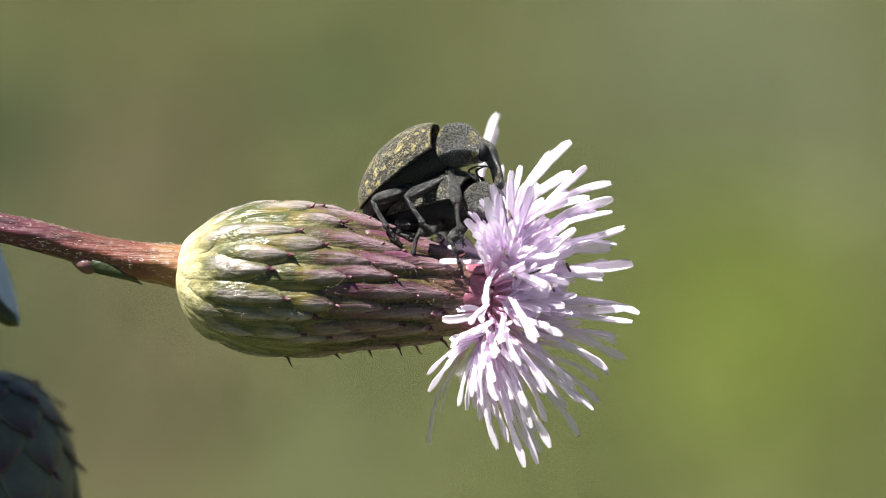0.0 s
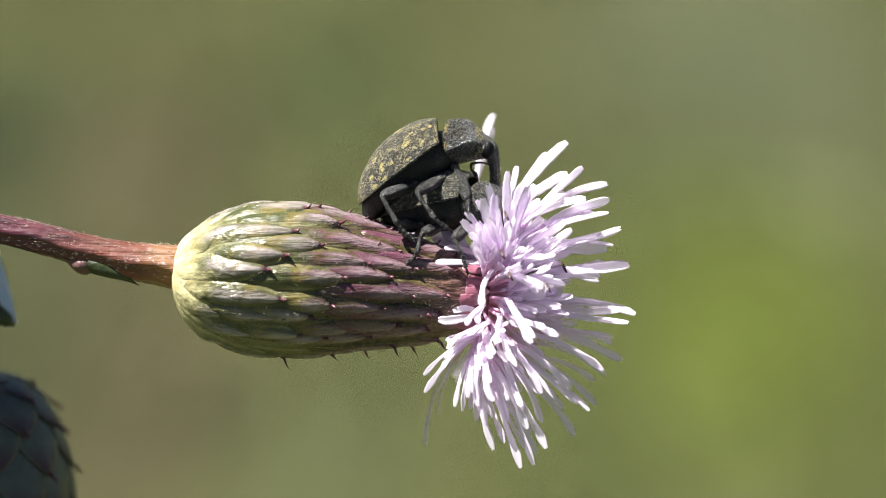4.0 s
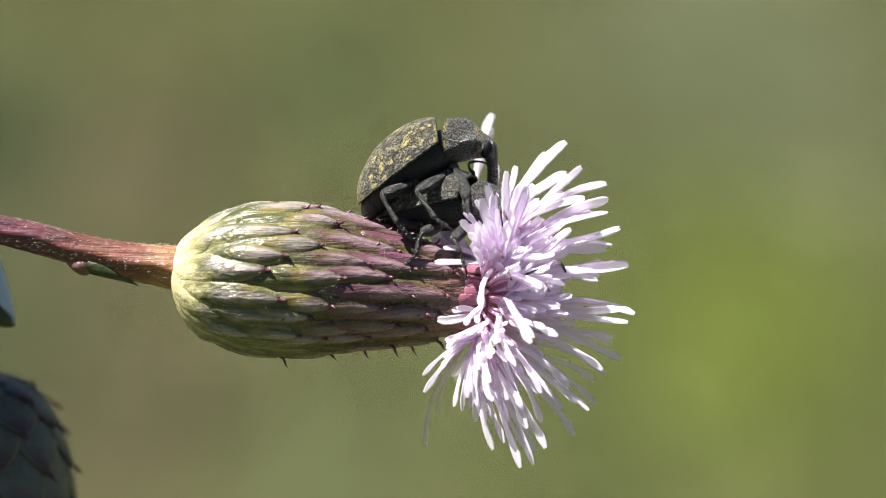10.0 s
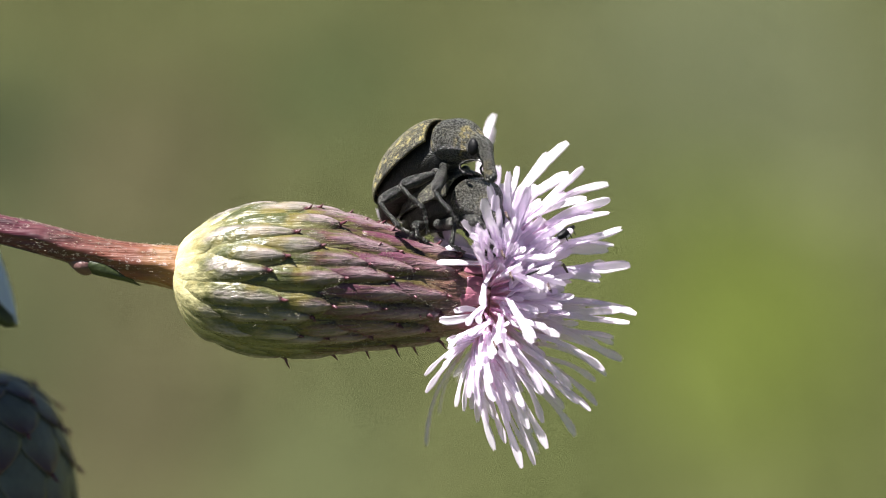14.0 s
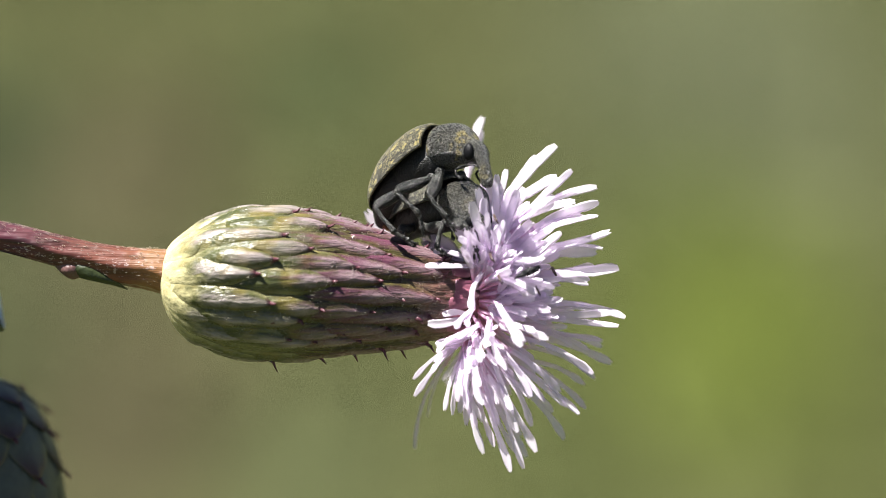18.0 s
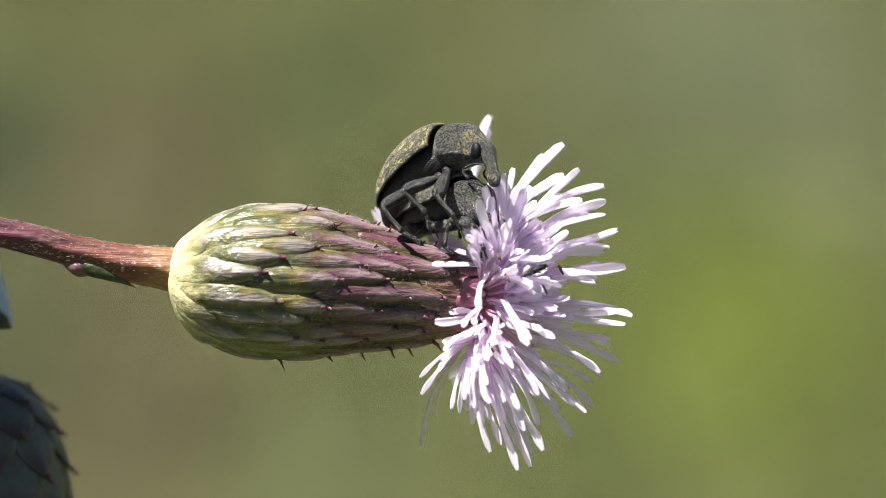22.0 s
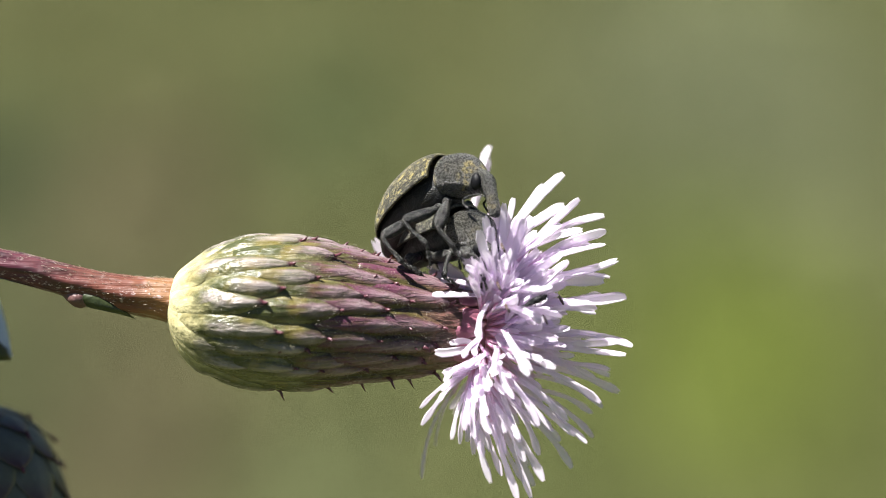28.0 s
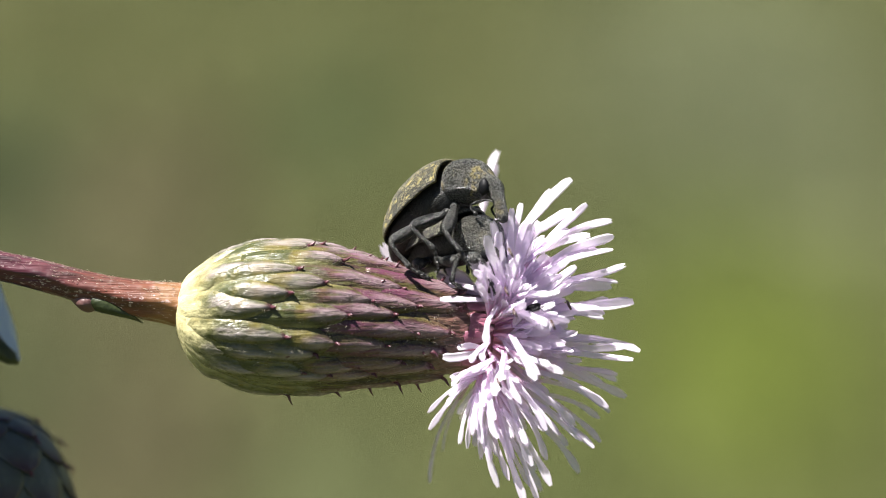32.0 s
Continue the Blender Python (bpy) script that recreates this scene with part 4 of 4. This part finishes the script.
        bmesh.ops.transform(bm, verts=bm.verts, matrix=Matrix.LocRotScale(w(768, 285, hand * 27), Euler((0, radians(-36), 0)), (38 * G, 18 * G, 22 * G)))
        part("breast_plate", bm, M_BREAST, beetle, "grainy grey breast plate", at=w(768, 285, hand * 27))
    # pronotum, with a narrow collar in front
    bm = bmesh.new()
    px = Vector((math.cos(0.14), 0, -math.sin(0.14)))
    pz = Vector((math.sin(0.14), 0, math.cos(0.14)))
    prof = curve([(791, 245, 38, 29, 26), (792, 245, 43, 33, 33), (798, 246, 48, 36.5, 39), (810, 248, 50.5, 40, 42), (826, 250, 48.5, 41.5, 39),
                  (842, 254, 41, 37, 31), (854, 258, 33, 30, 24), (861, 260, 28, 25.5, 21), (865, 261, 26, 23, 19), (866, 261, 14, 12, 12)], 3)
    skin(bm, [oval(w(h, v), px, pz, b * G, a * G, c * G, 32) for h, v, b, a, c in prof])
    part("pronotum", bm, shell, beetle, "grainy black pronotum with yellowish rims", at=w(820, 252))
    # head and beak
    bm = bmesh.new()
    pivot = w(858, 258)
    prof = curve([(848, 255, 10, 10), (852, 256, 21, 20), (862, 259, 25, 22), (872, 266, 23, 18), (877, 278, 17, 12.5), (879, 295, 12.5, 10), (879, 312, 12, 10),
                  (878, 324, 12.5, 10), (876, 331, 10, 8), (875, 334, 5, 4)], 4)
    rings = []
    for i, (h, v, b, a) in enumerate(prof):
        p0, p1 = prof[max(i - 1, 0)], prof[min(i + 1, len(prof) - 1)]
        d = (w(p1[0], p1[1]) - w(p0[0], p0[1])).normalized()
        up = Vector((0, 1, 0)).cross(d) * -1
        rings.append(oval(w(h, v), d, up, b * G, a * G, a * G, 20))
    skin(bm, rings)
    head = part("head", bm, M_HEAD, beetle, "dark head with a stout down-curved beak", at=pivot)
    for hand in (-1, 1):
        bm = bmesh.new()
        bmesh.ops.create_uvsphere(bm, u_segments=16, v_segments=10, radius=1.0)
        bmesh.ops.transform(bm, verts=bm.verts, matrix=Matrix.LocRotScale(w(869, 266, hand * 20), Euler((0, radians(15), 0)), (11.5 * G, 8 * G, 15.5 * G)))
        part("eye", bm, M_EYE, head, "black oval eye").location = -pivot
        bm = bmesh.new()
        tube(bm, curve([w(878, 298, hand * 11), w(866, 289, hand * 17), w(852, 286, hand * 23), w(838, 288, hand * 27)], 4),
             [1.3 * G] * 8 + [1.5 * G, 1.7 * G, 1.9 * G, 2.1 * G, 2.0 * G], 7)
        tube(bm, curve([w(838, 288, hand * 27), w(838, 297, hand * 29), w(843, 304, hand * 29), w(848, 311, hand * 28)], 4),
             [1.4 * G, 2.1 * G, 1.5 * G, 2.1 * G, 1.5 * G, 2.2 * G, 1.7 * G, 2.4 * G, 3.2 * G, 3.9 * G, 3.7 * G, 2.5 * G, 0.7 * G], 7)
        part("antenna", bm, M_BELLY, head, "elbowed antenna").location = -pivot
    # legs: each holds its thigh; coxa, tibia and tarsus hang from it
    back, limbs = m0.inverted(), []
    for joints in legs:
        hip, knee, ankle, toe = [back @ spot(h, v, y * G * 1000) for h, v, y in joints]
        bm = bmesh.new()
        d = knee - hip
        sag = d.cross(Vector((0, 1, 0))).normalized() * 1.5 * G
        tube(bm, curve([hip, hip + d * 0.3 + sag, hip + d * 0.65 + sag, hip + d * 0.9, knee + d * 0.02], 3),
             [q * G for q in (5.0, 6.4, 7.8, 9.2, 10.5, 11.3, 11.6, 11.3, 10.6, 9.4, 8.0, 6.4, 3.4)], 14, 0.02)
        leg = part("leg", bm, M_LEG, beetle, at=hip)
        bm = bmesh.new()
        bmesh.ops.create_uvsphere(bm, u_segments=14, v_segments=9, radius=9 * G)
        part("coxa", bm, M_LEG, leg)
        bm = bmesh.new()
        d = ankle - knee
        bow = d.orthogonal().normalized() * 2 * G
        tube(bm, curve([-d * 0.04, d * 0.35 + bow, d * 0.75, d], 3),
             [q * G for q in (3.8, 4.5, 4.3, 4.0, 4.0, 4.2, 4.6, 5.2, 5.8, 3.6)], 10, 0.02)
        tube(bm, [d * 0.94, d * 1.04 + bow * 2], [1.5 * G, 0.4 * G], 5)
        shin = part("tibia", bm, M_LEG, leg)
        shin.location = knee - hip
        bm = bmesh.new()
        d = toe - ankle
        tube(bm, [d * t for t in (-0.05, 0.08, 0.22, 0.27, 0.34, 0.46, 0.51, 0.58, 0.70, 0.74, 0.88, 1.0)],
             [2.2 * G, 3.4 * G, 4.3 * G, 2.2 * G, 3.8 * G, 4.6 * G, 2.2 * G, 4.6 * G, 5.2 * G, 2.0 * G, 2.3 * G, 2.8 * G], 8)
        side = d.cross(Vector((0, 1, 0.2))).normalized()
        for hand in (-1, 1):
            tube(bm, [d * 0.95, d * 1.12 + side * hand * 3 * G, d * 1.2 + side * hand * 3.5 * G - side.cross(d).normalized() * 2 * G],
                 [1.5 * G, 1.1 * G, 0.3 * G], 6)
        foot = part("tarsus", bm, M_LEG, leg)
        foot.location = ankle - hip
        limbs.append((leg, shin, foot, hip, knee, ankle, toe))
    return beetle, head, limbs


def swing(m, limb, joints, front=-1):
    """Poses of a leg, its tibia and its tarsus that bring the joints to places of the plan while the body stands at m."""
    leg, shin, foot, hip, knee, ankle, toe = limb
    size, back = m.to_scale().x, m.inverted()
    at, ends = m @ hip, []
    for (h, v), length in zip(joints, ((knee - hip).length, (ankle - knee).length, (toe - ankle).length)):
        d = spot(h, v) - at
        flat, reach = math.hypot(d.x, d.z), length * size
        if flat > reach:
            d.x, d.z, flat = d.x * reach / flat, d.z * reach / flat, reach
        d.y = front * math.sqrt(max(0.0, reach ** 2 - flat ** 2))
        front = 0.3 * front
        d = d.normalized() * reach
        at = at + d
        ends.append((back.to_3x3() @ d).normalized())
    turns = [a.rotation_difference(b) for a, b in zip((knee - hip, ankle - knee, toe - ankle), ends)]
    base = turns[0]
    k = base @ (knee - hip)
    a = k + turns[1] @ (ankle - knee)
    undo = base.inverted()
    return ((hip, base), (undo @ k, undo @ turns[1]), (undo @ a, undo @ turns[2]))


SMALLER = Matrix.Scale(0.95, 4)


def stand(h, v, d, yaw, pitch=0.0, roll=0.0):
    """A weevil's pose on the stage: plan place, and degrees of turn to the lens, nose down and lean."""
    m = Matrix.Translation(spot(h, v, d)) @ Matrix.Rotation(radians(-yaw), 4, "Z") @ Matrix.Rotation(radians(pitch), 4, "Y")
    return m @ Matrix.Rotation(radians(roll), 4, "X")


UPPER_LEGS = [
    ((742, 324, -42), (686, 346, -84), (713, 396, -86), (738, 424, -82)),
    ((800, 308, -40), (747, 340, -86), (779, 388, -90), (808, 408, -88)),
    ((812, 296, -32), (836, 354, -76), (841, 400, -82), (850, 424, -84)),
    ((742, 324, 34), (692, 350, 62), (718, 398, 66), (734, 415, 70)),
    ((800, 308, 30), (752, 346, 66), (780, 398, 72), (800, 410, 76)),
    ((812, 296, 24), (846, 346, 50), (848, 390, 56), (862, 404, 58))]
LOWER_LEGS = [
    ((790, 398, -50), (756, 411, -84), (744, 450, -86), (726, 468, -90)),
    ((838, 392, -56), (810, 424, -96), (822, 446, -100), (834, 482, -100)),
    ((750, 396, -28), (712, 394, -56), (718, 412, -60), (742, 422, -62)),
    ((770, 398, 20), (745, 410, 50), (752, 428, 54), (762, 434, 58)),
    ((810, 392, 30), (800, 420, 60), (810, 440, 64), (822, 446, 66)),
    ((856, 380, 10), (886, 400, 40), (891, 430, 40), (896, 450, 40))]
UPPER_AT, LOWER_AT = (760, 290, -0.2), (800, 372, -0.3)
upper_rest, lower_rest = stand(*UPPER_AT, 0), stand(*LOWER_AT, 20, 25)
UPPER_TURNED, LOWER_TURNED = (783, 298, -0.3, 42, 0, -6), (806, 370, -0.3, 52, 22, 0)
# knee, ankle and toe of the near legs on the plan once the pair has swung round
UPPER_STRIDE = [((692, 363), (725, 407), (748, 420)), ((729, 335), (773, 381), (776, 416)), ((788, 345), (820, 388), (828, 402))]
LOWER_STRIDE = [((809, 394), (800, 424), (822, 446)), ((846, 392), (862, 416), (868, 438)), ((735, 400), (745, 422), (760, 430))]


def build_small_beetle():
    """A tiny black beetle that creeps among the florets."""
    beetle = new("small_beetle")
    tagged(beetle, "tiny shiny black beetle creeping between the florets", "beetle")
    bm = bmesh.new()
    skin(bm, [oval(Vector((x * G, 0, 0)), Vector((1, 0, 0)), Vector((0, 0, 1)), r * G, r * 0.8 * G, r * 0.6 * G, 14)
              for x, r in ((-20, 1.5), (-18, 5), (-10, 8.5), (0, 9.5), (8, 8.5), (10, 7.5))])
    part("body", bm, M_EYE, beetle, "ridged black wing cases")
    bm = bmesh.new()
    skin(bm, [oval(Vector((x * G, 0, 0)), Vector((1, 0, 0)), Vector((0, 0, 1)), r * G, r * 0.8 * G, r * 0.6 * G, 14)
              for x, r in ((10, 6), (11, 8), (16, 7.5), (20, 5), (24, 4.5), (26, 1.5))])
    part("head", bm, M_EYE, beetle)
    for hand in (-1, 1):
        for x in (-8, 3, 13):
            bm = bmesh.new()
            tube(bm, [Vector((x * G, hand * 6 * G, -3 * G)), Vector(((x - 3) * G, hand * 14 * G, 0)), Vector(((x - 6) * G, hand * 18 * G, -8 * G))],
                 [1.6 * G, 1.3 * G, 0.6 * G], 6)
            part("leg", bm, M_EYE, beetle)
    return beetle


build_ground()
build_grass()
build_thistle()
upper_weevil, upper_head, upper_limbs = build_weevil("grey-black weevil with yellow spots, mounted on another weevil", UPPER_LEGS, upper_rest, M_SHELL, M_ELYTRON, "grey wing case with yellow scale spots in rows")
lower_weevil, _, lower_limbs = build_weevil("grey-black weevil clinging to the thistle head beneath its mate", LOWER_LEGS, lower_rest @ SMALLER, M_DARK, M_WORN, "rubbed dark grey wing case with fine furrows")
lower_weevil.scale = (0.95, 0.95, 0.95)
bm = bmesh.new()
tube(bm, curve([upper_rest.inverted() @ spot(h, v, -0.35) for h, v in ((660, 372), (670, 388), (682, 396), (698, 399))], 4),
     [(5.0 - 0.28 * i) * G for i in range(13)], 10)
part("tail_tip", bm, M_TAIL, upper_weevil, "shiny orange-brown tail tip")
small_beetle = build_small_beetle()

# seconds, place on the plan (across, down, millimetres behind), turn to the lens, nose down, lean
UPPER_ROWS = [
    (0, 752, 300, -0.2, 14, 0, 0), (0.5, 752, 296, -0.2, 11, 0, 0), (1.2, 753, 293, -0.2, 9, 0, 0), (3.5, 760, 291, -0.2, 2, 0, 0), (5.5, 760, 290, -0.2, 0, 0, 0),
    (11, 760, 289, -0.2, 0, 0, 0), (11.3, 752, 289, -0.2, 3, 0, 0), (11.5, 745, 288, -0.2, -2, 0, 0), (11.8, 771, 281, -0.3, 33, 0, -4),
    (12.0, 772, 281, -0.3, 34, 0, -4), (12.3, 770, 277, -0.3, -5, 0, 0), (12.6, 786, 285, -0.3, 43, 0, -5), (12.9, 784, 285, -0.3, 45, 0, -5), (13.2, 773, 285, -0.3, 30, 0, -5),
    (13.5, 770, 289, -0.3, 42, 0, -6), (14.5, 770, 292, -0.3, 42, 0, -6), (16.5, 782, 294, -0.3, 42, 0, -6), (20, 783, 296, -0.3, 42, 0, -6), (32, *UPPER_TURNED)]
LOWER_ROWS = [
    (0, 794, 374, -0.3, 26, 25, 0), (3.5, 800, 372, -0.3, 20, 25, 0), (11, 800, 372, -0.3, 20, 25, 0), (11.5, 791, 372, -0.3, 18, 25, 0),
    (11.8, 802, 368, -0.3, 40, 22, 0), (12.0, 803, 368, -0.3, 42, 22, 0), (12.3, 800, 364, -0.3, 20, 25, 0), (12.6, 806, 368, -0.3, 46, 22, 0),
    (12.9, 808, 369, -0.3, 48, 22, 0), (13.2, 805, 368, -0.3, 36, 23, 0), (13.5, 808, 369, -0.3, 48, 22, 0), (16.5, 806, 370, -0.3, 52, 22, 0), (32, *LOWER_TURNED)]


BEETLE_ROWS = [
    (0, 930, 470, 0.5, 20, -20, 0), (12.0, 930, 450, 0.5, 20, -30, 0), (13.0, 960, 432, 0.5, 10, -40, 0), (13.3, 1006, 407, -1.2, 0, -60, 0),
    (13.6, 1012, 401, -1.5, 0, -50, 0), (14.0, 1003, 412, -0.8, -40, -30, 0), (14.5, 990, 430, -1.5, -100, 0, 0), (15.5, 965, 460, -3.0, -150, 10, 0),
    (16.5, 959, 473, -4.9, -180, 24, 0), (29, 959, 473, -4.9, -180, 24, 0), (30, 950, 476, -4.5, -180, 24, 0), (32, 935, 480, -2.5, -180, 24, 0)]


def motions():
    """The pair shuffles on the head and swings round towards the lens."""
    walk(upper_weevil, [(r[0], STAGE @ stand(*r[1:])) for r in UPPER_ROWS])
    walk(lower_weevil, [(r[0], STAGE @ stand(*r[1:])) for r in LOWER_ROWS])
    # the feet keep their hold while the bodies swing round
    phases = ((0, 0), (11.5, 0), (11.8, 0.8), (12.0, 0.8), (12.3, 0.2), (12.6, 0.95), (13.0, 0.95), (13.2, 0.8), (13.5, 1), (32, 1))
    for limbs, m, stride in ((upper_limbs, stand(*UPPER_TURNED), UPPER_STRIDE),
                             (lower_limbs, stand(*LOWER_TURNED) @ SMALLER, LOWER_STRIDE)):
        for limb, joints in zip(limbs, stride):
            for ob, (place, turn) in zip(limb[:3], swing(m, limb, joints)):
                start, rest = ob.location.copy(), Quaternion()
                walk(ob, [(t, Matrix.LocRotScale(start.lerp(place, f), rest.slerp(turn, f), None)) for t, f in phases])
    # the rider lifts its beak now and then
    at = upper_head.location.copy()
    walk(upper_head, [(t, Matrix.LocRotScale(at, Euler((0, radians(a), 0)), None)) for t, a in
                      ((0, -15), (1, -14), (4, -4), (6, 0), (11, -2), (11.8, -18), (12.3, -6), (12.6, -20), (32, -22))])
    walk(small_beetle, [(r[0], STAGE @ stand(*r[1:])) for r in BEETLE_ROWS])


motions()
